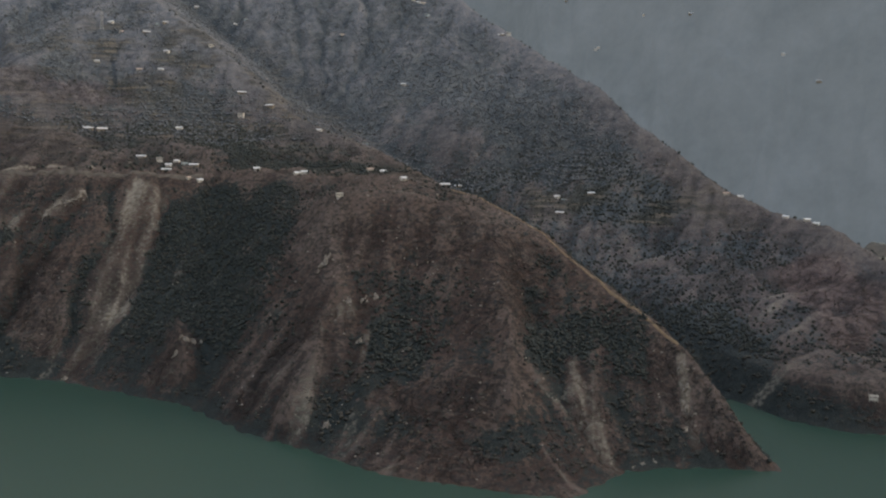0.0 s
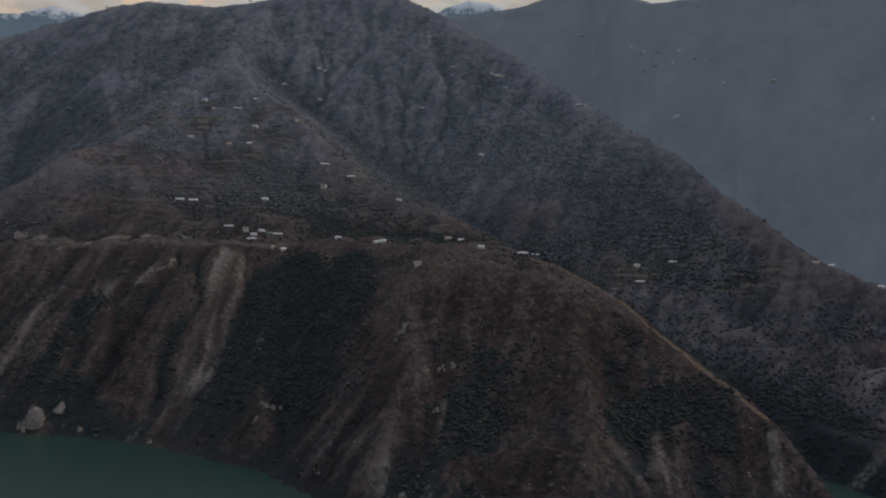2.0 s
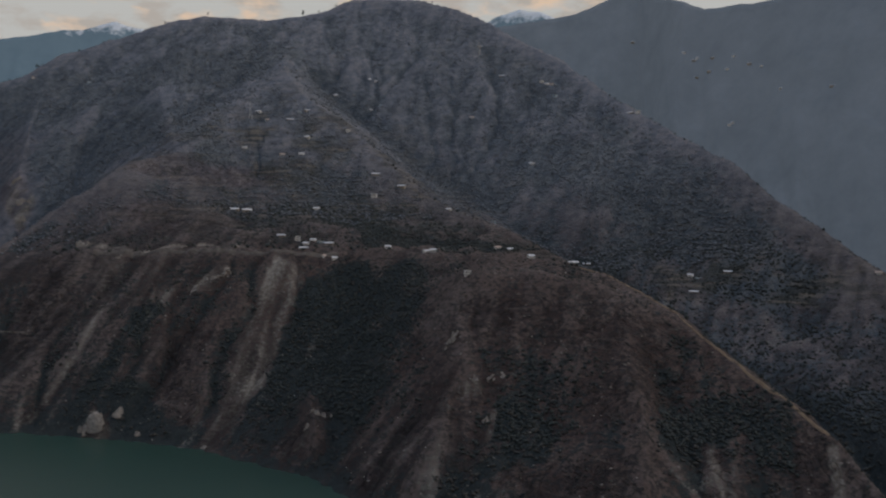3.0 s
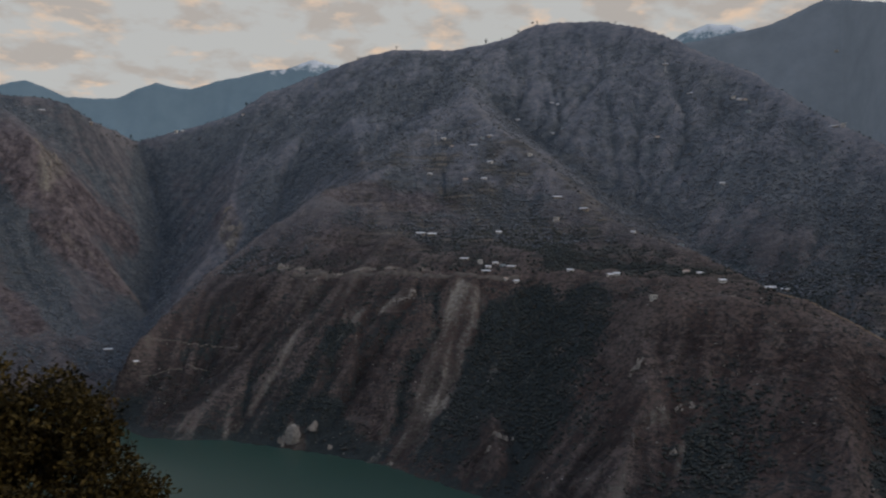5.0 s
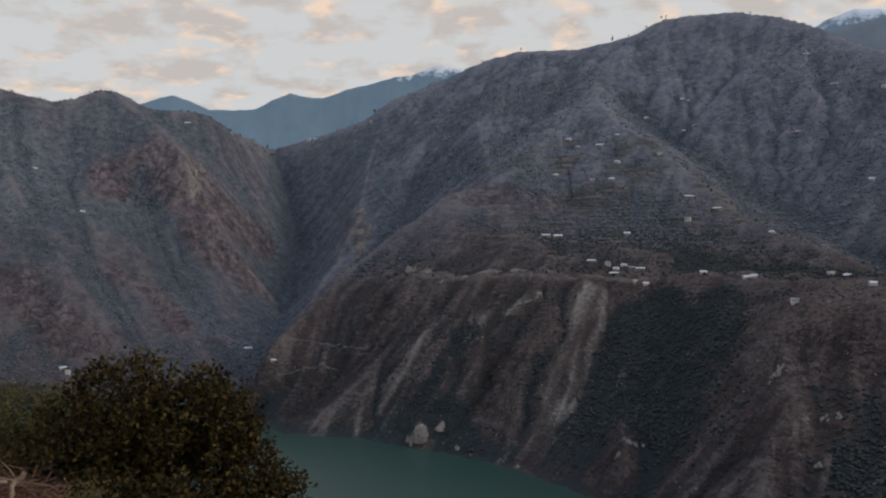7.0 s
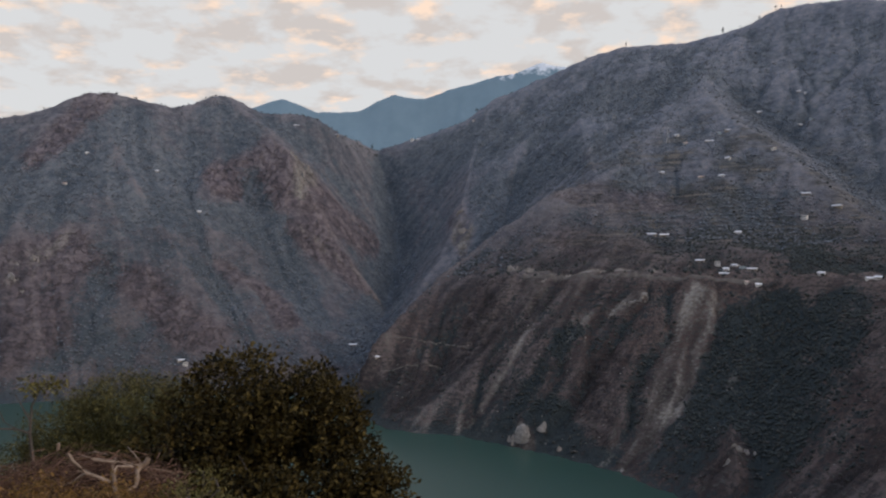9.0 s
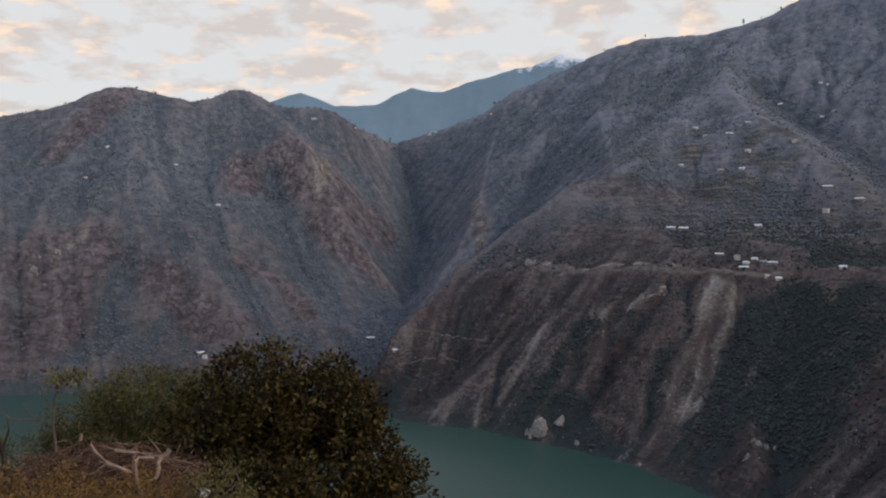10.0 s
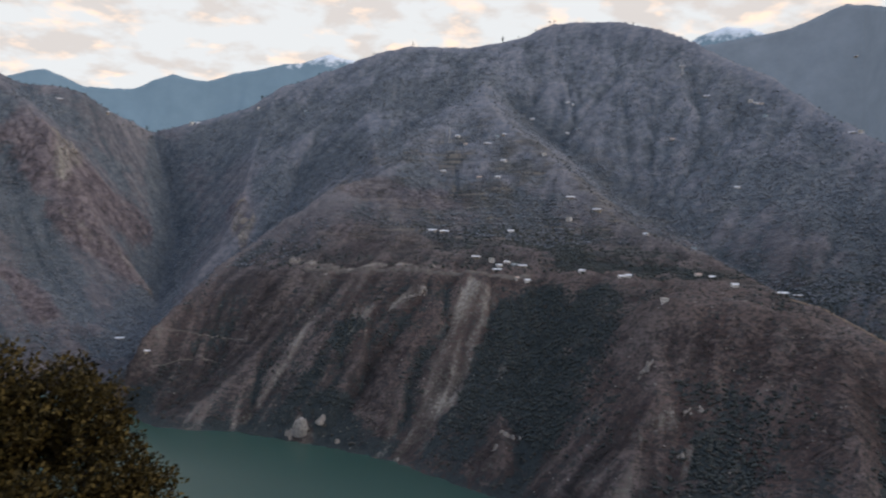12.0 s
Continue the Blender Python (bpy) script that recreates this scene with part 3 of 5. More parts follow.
# scree tracks, scars and outcrops, with how bare they are
SCREE_SLIDES = [
    ([(77, 1232, 12), (83, 1195, 31), (53, 1123, 30), (29, 1054, 23), (-5, 1010, 15), (-16, 993, 10)], 0.52),
    ([(-173, 1360, 25), (-168, 1289, 15), (-192, 1208, 8), (-231, 1162, 6), (-258, 1137, 8)], 0.42),
    ([(-73, 1207, 7), (-99, 1172, 5), (-125, 1148, 3)], 0.5),
    ([(-229, 1433, 12), (-124, 1350, 9), (-63, 1338, 10), (39, 1295, 6)], 0.6),
    ([(-94, 1320, 21), (-117, 1275, 24), (-61, 1221, 14)], 0.34),
    ([(-42, 1244, 11), (-16, 1241, 16), (4, 1242, 9)], 0.62),
    ([(-164, 1113, 6), (-162, 1094, 16), (-154, 1072, 16)], 0.6)]
SCREE_WEST = [
    ([(113, 931, 8), (93, 905, 11), (64, 906, 7)], 0.42),
    ([(-962, 2103, 20), (-924, 2116, 33), (-899, 2010, 22)], 0.66),
    ([(-894, 1938, 11), (-805, 1935, 13), (-661, 1968, 12)], 0.45),
    ([(-491, 2146, 19), (-453, 2046, 30), (-434, 1961, 11)], 0.66)]
SCREE_HEADLAND = [
    ([(-1279, 1404, 35), (-1286, 1479, 33), (-1262, 1577, 20)], 0.34),
    ([(74, 1216, 22), (50, 1132, 32), (28, 1055, 27), (-6, 1016, 15), (-21, 1005, 10)], 0.5),
    ([(219, 790, 12), (257, 795, 13), (294, 792, 8)], 0.34),
    ([(264, 758, 5), (250, 736, 3)], 0.5),
    ([(428, 633, 4), (415, 575, 10), (403, 535, 10)], 0.4),
    ([(521, 584, 6), (501, 551, 6), (488, 522, 5)], 0.45),
    ([(119, 939, 8), (90, 905, 15), (66, 907, 9)], 0.42),
    ([(183, 787, 6), (158, 780, 7), (134, 773, 7)], 0.34),
    ([(200, 694, 4), (190, 688, 3)], 0.5)]


def path_mask(x, y, path, ragged):
    """1 on the path, falling to 0 past its half-width."""
    best = np.zeros(x.shape)
    for (ax, ay, aw), (bx, by, bw) in zip(path, path[1:]):
        reach = 2.2 * max(aw, bw)
        near = (x > min(ax, bx) - reach) & (x < max(ax, bx) + reach) & (y > min(ay, by) - reach) & (y < max(ay, by) + reach)
        if not near.any():
            continue
        px, py = x[near], y[near]
        dx, dy = bx - ax, by - ay
        u = np.clip(((px - ax) * dx + (py - ay) * dy) / (dx * dx + dy * dy), 0, 1)
        d = np.hypot(px - ax - u * dx, py - ay - u * dy) / (aw + (bw - aw) * u) + 0.45 * ragged[near]
        best[near] = np.maximum(best[near], np.clip((1.25 - d) / 0.5, 0, 1))
    return best


def stretches(x, y, paths, ragged):
    best = np.zeros(x.shape)
    for path in paths:
        best = np.maximum(best, path_mask(x, y, path, ragged))
    return best


def ground_masks(x, y, z):
    i, j = (x - X0) / CELL, (y - Y0) / CELL
    spine = sample(SPINE, i, j)
    run, thread, cleft = detail(x, y)
    away = np.hypot(x, y)
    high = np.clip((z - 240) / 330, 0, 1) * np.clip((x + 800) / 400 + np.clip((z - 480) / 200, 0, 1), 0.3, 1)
    # wooded country back from the lake takes on the painted haze with distance
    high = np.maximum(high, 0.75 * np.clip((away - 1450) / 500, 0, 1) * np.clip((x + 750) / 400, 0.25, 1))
    frayed = 1.1 * fbm(x, y, 90, 5, 75) + 0.25 * spine
    wooded = stretches(x, y, WOODS_WEST + WOODS_UPPER + WOODS_LOWER + WOODS_HEADLAND, frayed)
    bare = stretches(x, y, BARE_WEST + BARE_MAIN + BARE_HEADLAND, -frayed)
    forest = 0.36 + 0.3 * fbm(x, y, 300, 5, 61) - 0.24 * spine - 0.16 * cleft - 0.15 * run + 0.46 * wooded - 0.42 * bare + 0.12 * high
    scree = 0.05 + 0.12 * fbm(x, y, 240, 4, 71) + np.clip(run + 0.5 * thread - 0.3, 0, 1) * 0.4 * np.clip((230 - z) / 120, 0, 1) * np.clip((x + 720) / 160, 0.15, 1)
    ragged = 1.0 * fbm(x, y, 34, 4, 77) + 0.6 * run + 0.4 * thread
    for path, strength in SCREE_SLIDES + SCREE_WEST + SCREE_HEADLAND:
        m = path_mask(x, y, path, ragged) * strength
        scree = np.maximum(scree, m * (0.8 + 0.4 * run + 0.35 * thread))
        forest = forest * (1 - 0.9 * np.clip(m * 1.4, 0, 1))
    wash = np.clip((1.2 + 2 * fbm(x, y, 60, 3, 79) - z) / 4, 0, 1) * (x > -700)        # bare strip along the water
    scree = np.maximum(scree, 0.3 * wash)
    # far streaks lose colour contrast, standing in for haze
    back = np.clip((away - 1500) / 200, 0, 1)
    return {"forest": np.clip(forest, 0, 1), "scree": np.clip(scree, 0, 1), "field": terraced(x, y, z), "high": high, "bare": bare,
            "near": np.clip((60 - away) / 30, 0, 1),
            # dry carries the painted haze: by distance, and over the eastern side
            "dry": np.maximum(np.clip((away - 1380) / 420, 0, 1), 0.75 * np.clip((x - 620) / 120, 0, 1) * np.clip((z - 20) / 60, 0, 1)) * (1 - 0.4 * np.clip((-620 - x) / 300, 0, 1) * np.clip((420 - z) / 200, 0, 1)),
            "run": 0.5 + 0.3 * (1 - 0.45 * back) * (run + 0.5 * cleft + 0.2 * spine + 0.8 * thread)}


# ---------------------------------------------------------------- the land as one sheet


def sheet(name, xs, ys, zs, wrap, mat, attrs):
    """A mesh over rows and columns of points; wrap closes the last column to the first."""
    nr, nc = xs.shape
    v = np.stack([xs, ys, zs], -1).reshape(-1, 3).astype(np.float32)
    r, c = np.mgrid[0:nr - 1, 0:nc if wrap else nc - 1]
    c2 = (c + 1) % nc
    quads = np.stack([r * nc + c, (r + 1) * nc + c, (r + 1) * nc + c2, r * nc + c2], -1).reshape(-1, 4).astype(np.int32)
    me = bpy.data.meshes.new(name)
    me.vertices.add(len(v))
    me.vertices.foreach_set("co", v.ravel())
    me.loops.add(quads.size)
    me.loops.foreach_set("vertex_index", quads.ravel())
    me.polygons.add(len(quads))
    me.polygons.foreach_set("loop_start", np.arange(0, quads.size, 4, dtype=np.int32))
    me.update(calc_edges=True)
    me.polygons.foreach_set("use_smooth", np.ones(len(quads), bool))
    for key, val in attrs.items():
        me.attributes.new(key, "FLOAT", "POINT").data.foreach_set("value", np.broadcast_to(val, xs.shape).astype(np.float32).ravel())
    me.materials.append(mat)
    return new(name, me)


bearing = np.concatenate([np.arange(-60, 50, 0.09), np.arange(50, 300, 2.0)])
ring = np.concatenate([np.geomspace(0.02, 30, 75)[:-1], np.geomspace(30, 450, 50)[:-1], np.geomspace(450, 3300, 335)[:-1], np.geomspace(3300, 5600, 24)])
rr, bb = np.meshgrid(ring, np.radians(bearing), indexing="ij")
gx, gy = -rr * np.sin(bb), rr * np.cos(bb)
gz = height(gx, gy)
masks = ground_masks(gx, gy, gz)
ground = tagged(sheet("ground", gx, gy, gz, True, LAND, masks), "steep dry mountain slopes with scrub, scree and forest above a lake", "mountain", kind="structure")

wr, wb = np.meshgrid(np.geomspace(40, 3000, 30), np.radians(np.arange(-180, 180, 5)), indexing="ij")
water = tagged(sheet("water", -wr * np.sin(wb), wr * np.cos(wb), 0 * wr, True, WATER, {}), "still teal green reservoir water below the slopes", "lake", kind="structure")


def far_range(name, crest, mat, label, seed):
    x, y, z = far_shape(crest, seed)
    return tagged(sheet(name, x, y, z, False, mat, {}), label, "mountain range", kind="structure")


# last two values of each range: haze colour and its emission strength
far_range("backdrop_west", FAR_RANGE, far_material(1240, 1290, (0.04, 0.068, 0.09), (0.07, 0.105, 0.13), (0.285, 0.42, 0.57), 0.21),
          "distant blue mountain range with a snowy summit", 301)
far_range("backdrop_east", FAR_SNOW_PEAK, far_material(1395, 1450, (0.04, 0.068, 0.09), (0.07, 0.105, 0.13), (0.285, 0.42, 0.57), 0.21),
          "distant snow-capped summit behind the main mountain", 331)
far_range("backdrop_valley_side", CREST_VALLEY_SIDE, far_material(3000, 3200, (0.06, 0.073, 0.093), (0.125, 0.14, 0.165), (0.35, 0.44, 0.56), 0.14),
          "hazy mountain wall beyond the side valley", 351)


# ---------------------------------------------------------------- builders
class Soup:
    """Loose geometry gathered into one mesh."""

    def __init__(self):
        self.v, self.f = [], []

    def add(self, verts, faces):
        k = len(self.v)
        self.v.extend(tuple(p) for p in verts)
        self.f.extend(tuple(k + i for i in f) for f in faces)

    def tube(self, pts, radii, sides=6, rng=random):
        pts = [Vector(p) for p in pts]
        rings, n = [], len(pts)
        for k, p in enumerate(pts):
            d = (pts[min(k + 1, n - 1)] - pts[max(k - 1, 0)]).normalized()
            u = d.orthogonal().normalized()
            w = d.cross(u)
            rings.append([p + (u * math.cos(a) + w * math.sin(a)) * radii[k] for a in [2 * math.pi * s / sides for s in range(sides)]])
        verts = [q for r in rings for q in r] + [pts[-1] + (pts[-1] - pts[-2]).normalized() * radii[-1]]
        faces = [(k * sides + s, k * sides + (s + 1) % sides, (k + 1) * sides + (s + 1) % sides, (k + 1) * sides + s) for k in range(n - 1) for s in range(sides)]
        faces += [((n - 1) * sides + s, (n - 1) * sides + (s + 1) % sides, n * sides) for s in range(sides)]
        self.add(verts, faces)

    def box(self, x0, x1, y0, y1, z0, z1):
        self.add([(x, y, z) for z in (z0, z1) for x, y in ((x0, y0), (x1, y0), (x1, y1), (x0, y1))],
                 [(3, 2, 1, 0), (4, 5, 6, 7), (0, 1, 5, 4), (1, 2, 6, 5), (2, 3, 7, 6), (3, 0, 4, 7)])

    def mesh(self, name, mat, smooth=False):
        me = bpy.data.meshes.new(name)
        me.from_pydata(self.v, [], self.f)
        me.materials.append(mat)
        if smooth:
            me.polygons.foreach_set("use_smooth", np.ones(len(me.polygons), bool))
        return me


def part(name, soup, mat, parent, label="", smooth=False):
    ob = new(name, soup.mesh(name, mat, smooth))
    ob.parent = parent
    if label:
        ob["label"] = label
    return ob


def thing(name, at, turn, label, category, group=""):
    e = new(name)
    e.matrix_world = pose(*at, 0, 0, turn)
    return tagged(e, label, category, group)


def plain(name, col_a, col_b, rough, scale, bumpy=0.0, metal=0.0, island=False):
    """Two tones mixed by noise, with some relief; island: the tone changes from piece to piece."""
    m, t, b = material(name)
    n = noise_tex(t, coords(t), scale, 5, 0.65)
    if island:
        n = math_node(t, "ADD", math_node(t, "MULTIPLY", n, 0.4), math_node(t, "MULTIPLY", t.nodes.new("ShaderNodeNewGeometry").outputs["Random Per Island"], 0.6))
    t.links.new(mix_color(t, ramp(t, n, (0.25, 0.0), (0.75, 1.0)), col_a, col_b), b.inputs["Base Color"])
    b.inputs["Roughness"].default_value, b.inputs["Metallic"].default_value = rough, metal
    b.inputs["Specular IOR Level"].default_value = 0.2 if rough > 0.6 else 0.5
    if bumpy:
        bump(t, b, n, 0.6, bumpy)
    return m


BUSH = plain("scrub_leaves", (0.038, 0.04, 0.04), (0.07, 0.067, 0.062), 0.9, 0.3, 0.3, island=True)
PINE = plain("hill_tree_leaves", (0.034, 0.042, 0.043), (0.056, 0.064, 0.063), 0.9, 0.3, 0.3, island=True)
# pale blue-grey leaves: the haze over the far slopes is coloured in
HAZED_WOOD = plain("hazed_woodland_leaves", (0.11, 0.125, 0.15), (0.16, 0.173, 0.195), 0.9, 0.05, 0.3, island=True)
ROCK = plain("pale_rock", (0.13, 0.118, 0.108), (0.4, 0.37, 0.34), 0.9, 0.35, 0.8)
WALL_WHITE = plain("limewashed_wall", (0.5, 0.48, 0.45), (0.7, 0.68, 0.65), 0.85, 0.6)
WALL_BLUE = plain("washed_blue_wall", (0.28, 0.36, 0.42), (0.4, 0.48, 0.52), 0.85, 0.6)
WALL_STONE = plain("rubble_wall", (0.2, 0.17, 0.14), (0.34, 0.3, 0.25), 0.9, 1.2, 0.1)
ROOF_TIN = plain("tin_roof", (0.5, 0.52, 0.55), (0.72, 0.73, 0.75), 0.6, 0.5)
ROOF_RUST = plain("rusted_tin_roof", (0.3, 0.2, 0.15), (0.5, 0.42, 0.38), 0.7, 0.5)
ROOF_SLAB = plain("concrete_roof", (0.45, 0.43, 0.4), (0.62, 0.6, 0.56), 0.85, 0.5)
DARK_OPENING = plain("dark_glass", (0.02, 0.022, 0.025), (0.05, 0.05, 0.055), 0.25, 1.0)
DOOR_WOOD = plain("painted_door", (0.1, 0.07, 0.05), (0.16, 0.12, 0.1), 0.7, 2.0)
STEEL = plain("galvanised_steel", (0.35, 0.36, 0.37), (0.5, 0.5, 0.5), 0.5, 1.0, metal=0.6)
# dry crest grass, warmed and paled to hold low sunlight in its colour
CREST_SUNLIT = plain("sunlit_crest_grass", (0.09, 0.066, 0.048), (0.27, 0.2, 0.14), 0.95, 0.12, 0.4)
TRACK_EARTH = plain("road_cut_earth", (0.06, 0.053, 0.048), (0.18, 0.16, 0.142), 0.95, 0.12, 0.5)


# ---------------------------------------------------------------- scrub and hill trees over the slopes


def clump_shapes(rng, tall, coarse=False):
    """A few rough bush or tree shapes: uneven balls of leaves, pinched at the foot."""
    g = (1 + 5 ** 0.5) / 2
    ico = np.array([(-1, g, 0), (1, g, 0), (-1, -g, 0), (1, -g, 0), (0, -1, g), (0, 1, g), (0, -1, -g), (0, 1, -g), (g, 0, -1), (g, 0, 1), (-g, 0, -1), (-g, 0, 1)]) / 1.9
    tri = np.array([(0, 11, 5), (0, 5, 1), (0, 1, 7), (0, 7, 10), (0, 10, 11), (1, 5, 9), (5, 11, 4), (11, 10, 2), (10, 7, 6), (7, 1, 8),
                    (3, 9, 4), (3, 4, 2), (3, 2, 6), (3, 6, 8), (3, 8, 9), (4, 9, 5), (2, 4, 11), (6, 2, 10), (8, 6, 7), (9, 8, 1)])
    if coarse:
        ico = np.array([(1, 0, 0), (-1, 0, 0), (0, 1, 0), (0, -1, 0), (0, 0, 1), (0, 0, -1)], float)
        tri = np.array([(0, 2, 4), (2, 1, 4), (1, 3, 4), (3, 0, 4), (2, 0, 5), (1, 2, 5), (3, 1, 5), (0, 3, 5)])
    out = []
    for k in range(8):
        v = ico * rng.uniform(0.6, 1.25, (len(ico), 1))
        v[:, 2] = v[:, 2] * tall + tall * 0.75
        v[:, :2] *= np.clip(1.25 - 0.35 * np.abs(v[:, 2:3] - tall * 0.5) / tall, 0.4, 1.3)
        out.append(v)
    return out, tri


def scatter(name, xs, ys, sizes, mat, tall, label, seed, coarse=False):
    rng = np.random.default_rng(seed)
    shapes, tri = clump_shapes(rng, tall, coarse)
    zs = height(xs, ys) - 0.15 * sizes
    turn = rng.uniform(0, 2 * np.pi, len(xs))
    pick = rng.integers(0, len(shapes), len(xs))
    base = np.array(shapes)[pick]
    c, s = np.cos(turn)[:, None], np.sin(turn)[:, None]
    v = np.stack([base[..., 0] * c - base[..., 1] * s, base[..., 0] * s + base[..., 1] * c, base[..., 2]], -1) * sizes[:, None, None]
    v += np.stack([xs, ys, zs], -1)[:, None]
    f = tri[None] + base.shape[1] * np.arange(len(xs))[:, None, None]
    me = bpy.data.meshes.new(name)
    me.vertices.add(v.size // 3)
    me.vertices.foreach_set("co", v.astype(np.float32).ravel())
    me.loops.add(f.size)
    me.loops.foreach_set("vertex_index", f.astype(np.int32).ravel())
    me.polygons.add(f.size // 3)
    me.polygons.foreach_set("loop_start", np.arange(0, f.size, 3, dtype=np.int32))
    me.update(calc_edges=True)
    me.polygons.foreach_set("use_smooth", np.ones(len(me.polygons), bool))
    me.materials.append(mat)
    return tagged(new(name, me), label, "vegetation", kind="stuff")


def seeds(n, r0, r1, b0, b1, seed):
    rng = np.random.default_rng(seed)
    r, b = r0 * (r1 / r0) ** rng.random(n), np.radians(rng.uniform(b0, b1, n))
    return -r * np.sin(b), r * np.cos(b), rng


x, y, rng = seeds(105000, 560, 1750, -58, 46, 7)
z = height(x, y)
mk = ground_masks(x, y, z)
keep = (z > 5) & (rng.random(len(x)) < np.clip(np.maximum(0.16 + 0.3 * mk["forest"] + 0.5 * fbm(x, y, 45, 4, 121), 0.2) - 1.6 * np.clip(mk["scree"] - 0.14, 0, 1), 0, 1))
x, y, mf = x[keep], y[keep], mk["forest"][keep]
scatter("scrub", x, y, rng.uniform(0.75, 1.38, len(x)) ** 2.2 * (0.8 + 0.6 * mf), BUSH, 0.75, "dark thorny scrub dotted over the dry slopes", 8)
x, y, rng = seeds(95000, 760, 1560, -58, 46, 17)
z = height(x, y)
mk = ground_masks(x, y, z)
keep = (z > 40) & (rng.random(len(x)) < np.clip(1.2 * mk["forest"] - 0.2, 0, 0.9))
x, y = x[keep], y[keep]
scatter("hill_woodland", x, y, rng.uniform(1.0, 2.1, len(x)), PINE, 1.1, "dense dark hill woodland on the upper slopes", 18)
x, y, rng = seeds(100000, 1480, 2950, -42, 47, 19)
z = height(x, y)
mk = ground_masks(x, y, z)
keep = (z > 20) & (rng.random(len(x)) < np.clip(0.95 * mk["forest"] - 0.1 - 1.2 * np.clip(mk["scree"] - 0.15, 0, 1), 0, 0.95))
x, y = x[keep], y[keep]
scatter("far_woodland", x, y, rng.uniform(1.3, 3.6, len(x)), HAZED_WOOD, 0.7, "open woodland and thickets on the high slopes", 20, True)
# loose pale stones on the dry faces
x, y, rng = seeds(8000, 590, 1500, -48, 22, 27)
z = height(x, y)
mk = ground_masks(x, y, z)
keep = (z > 2) & (rng.random(len(x)) < np.clip(0.17 + 0.5 * mk["scree"] - 0.15 * mk["forest"] + 0.25 * fbm(x, y, 70, 3, 99), 0, 1))
x, y = x[keep], y[keep]
scatter("loose_rocks", x, y, rng.uniform(0.3, 1.25, len(x)) ** 1.5, ROCK, 0.7, "loose pale stones strewn over the bare slopes", 28)["category"] = "stones"
# single trees along the skylines and crests
lines = []
for crest, every in ((CREST_MAIN, 9), (CREST_WEST, 9), (CREST_EAST, 14), (CREST_HEADLAND, 13), (SPUR_VILLAGE, 22), (ROAD_BENCH, 9)):
    lines.append(along(crest, every)[:, :2])
p = np.concatenate(lines)
rng = np.random.default_rng(29)
p = p[rng.random(len(p)) < 0.75] + rng.normal(0, 7, (1, 2))
p = p + rng.normal(0, 8, p.shape)
scatter("crest_trees", p[:, 0], p[:, 1], rng.uniform(1.1, 1.9, len(p)) ** 1.6, PINE, 1.25, "small dark trees standing along the ridges", 30)


# ---------------------------------------------------------------- houses of the hill villages


def gabled_house(name, wall, roof, w, d, h, label, group):
    e = thing(name, (0, 0, 0), 0, label, "house", group)
    s = Soup()
    s.box(-w / 2, w / 2, -d / 2, d / 2, -4, h)
    s.add([(-w / 2, -d / 2, h), (-w / 2, d / 2, h), (-w / 2, 0, h + d * 0.28), (w / 2, -d / 2, h), (w / 2, d / 2, h), (w / 2, 0, h + d * 0.28)], [(0, 2, 1), (3, 4, 5)])
    part("wall", s, wall, e)
    s = Soup()
    o, k, th = 0.7, d * 0.28, 0.15
    for side in (-1, 1):
        a, b = (-w / 2 - o, side * (d / 2 + o), h - o * 0.56), (w / 2 + o, side * (d / 2 + o), h - o * 0.56)
        c, f = (w / 2 + o, 0, h + k), (-w / 2 - o, 0, h + k)
        q = [a, b, c, f]
        s.add(q + [(x, y, z + th) for x, y, z in q], [(0, 1, 2, 3), (4, 7, 6, 5), (0, 4, 5, 1), (1, 5, 6, 2), (2, 6, 7, 3), (3, 7, 4, 0)])
    part("roof", s, roof, e)
    openings(e, w, d, 0.9, 3 if w < 12 else 5)
    return e


def flat_house(name, wall, roof, w, d, h, label, group):
    e = thing(name, (0, 0, 0), 0, label, "house", group)
    s = Soup()
    s.box(-w / 2, w / 2, -d / 2, d / 2, -4, h)
    part("wall", s, wall, e)
    s = Soup()
    s.box(-w / 2 - 0.5, w / 2 + 0.5, -d / 2 - 0.5, d / 2 + 0.5, h, h + 0.25)
    part("roof", s, roof, e)
    s = Soup()
    for q in ((-w / 2, w / 2, -d / 2, -d / 2 + 0.2), (-w / 2, w / 2, d / 2 - 0.2, d / 2), (-w / 2, -w / 2 + 0.2, -d / 2 + 0.2, d / 2 - 0.2), (w / 2 - 0.2, w / 2, -d / 2 + 0.2, d / 2 - 0.2)):
        s.box(*q, h + 0.25, h + 0.9)
    part("parapet", s, wall, e)
    openings(e, w, d, 0.9, 3)
    if h > 4:
        openings(e, w, d, 3.9, 4, door=False)
    return e


def openings(e, w, d, z, n, door=True):
    for k in range(n):
        x = -w / 2 + w * (k + 0.5) / n
        s = Soup()
        if door and k == n // 2:
            s.box(x - 0.5, x + 0.5, -d / 2 - 0.06, -d / 2 + 0.05, 0, 2.05)
            part("door", s, DOOR_WOOD, e)
        else:
            s.box(x - 0.55, x + 0.55, -d / 2 - 0.05, -d / 2 + 0.05, z, z + 1.2)
            part("window", s, DARK_OPENING, e)


HAMLET = "houses of the hill villages"
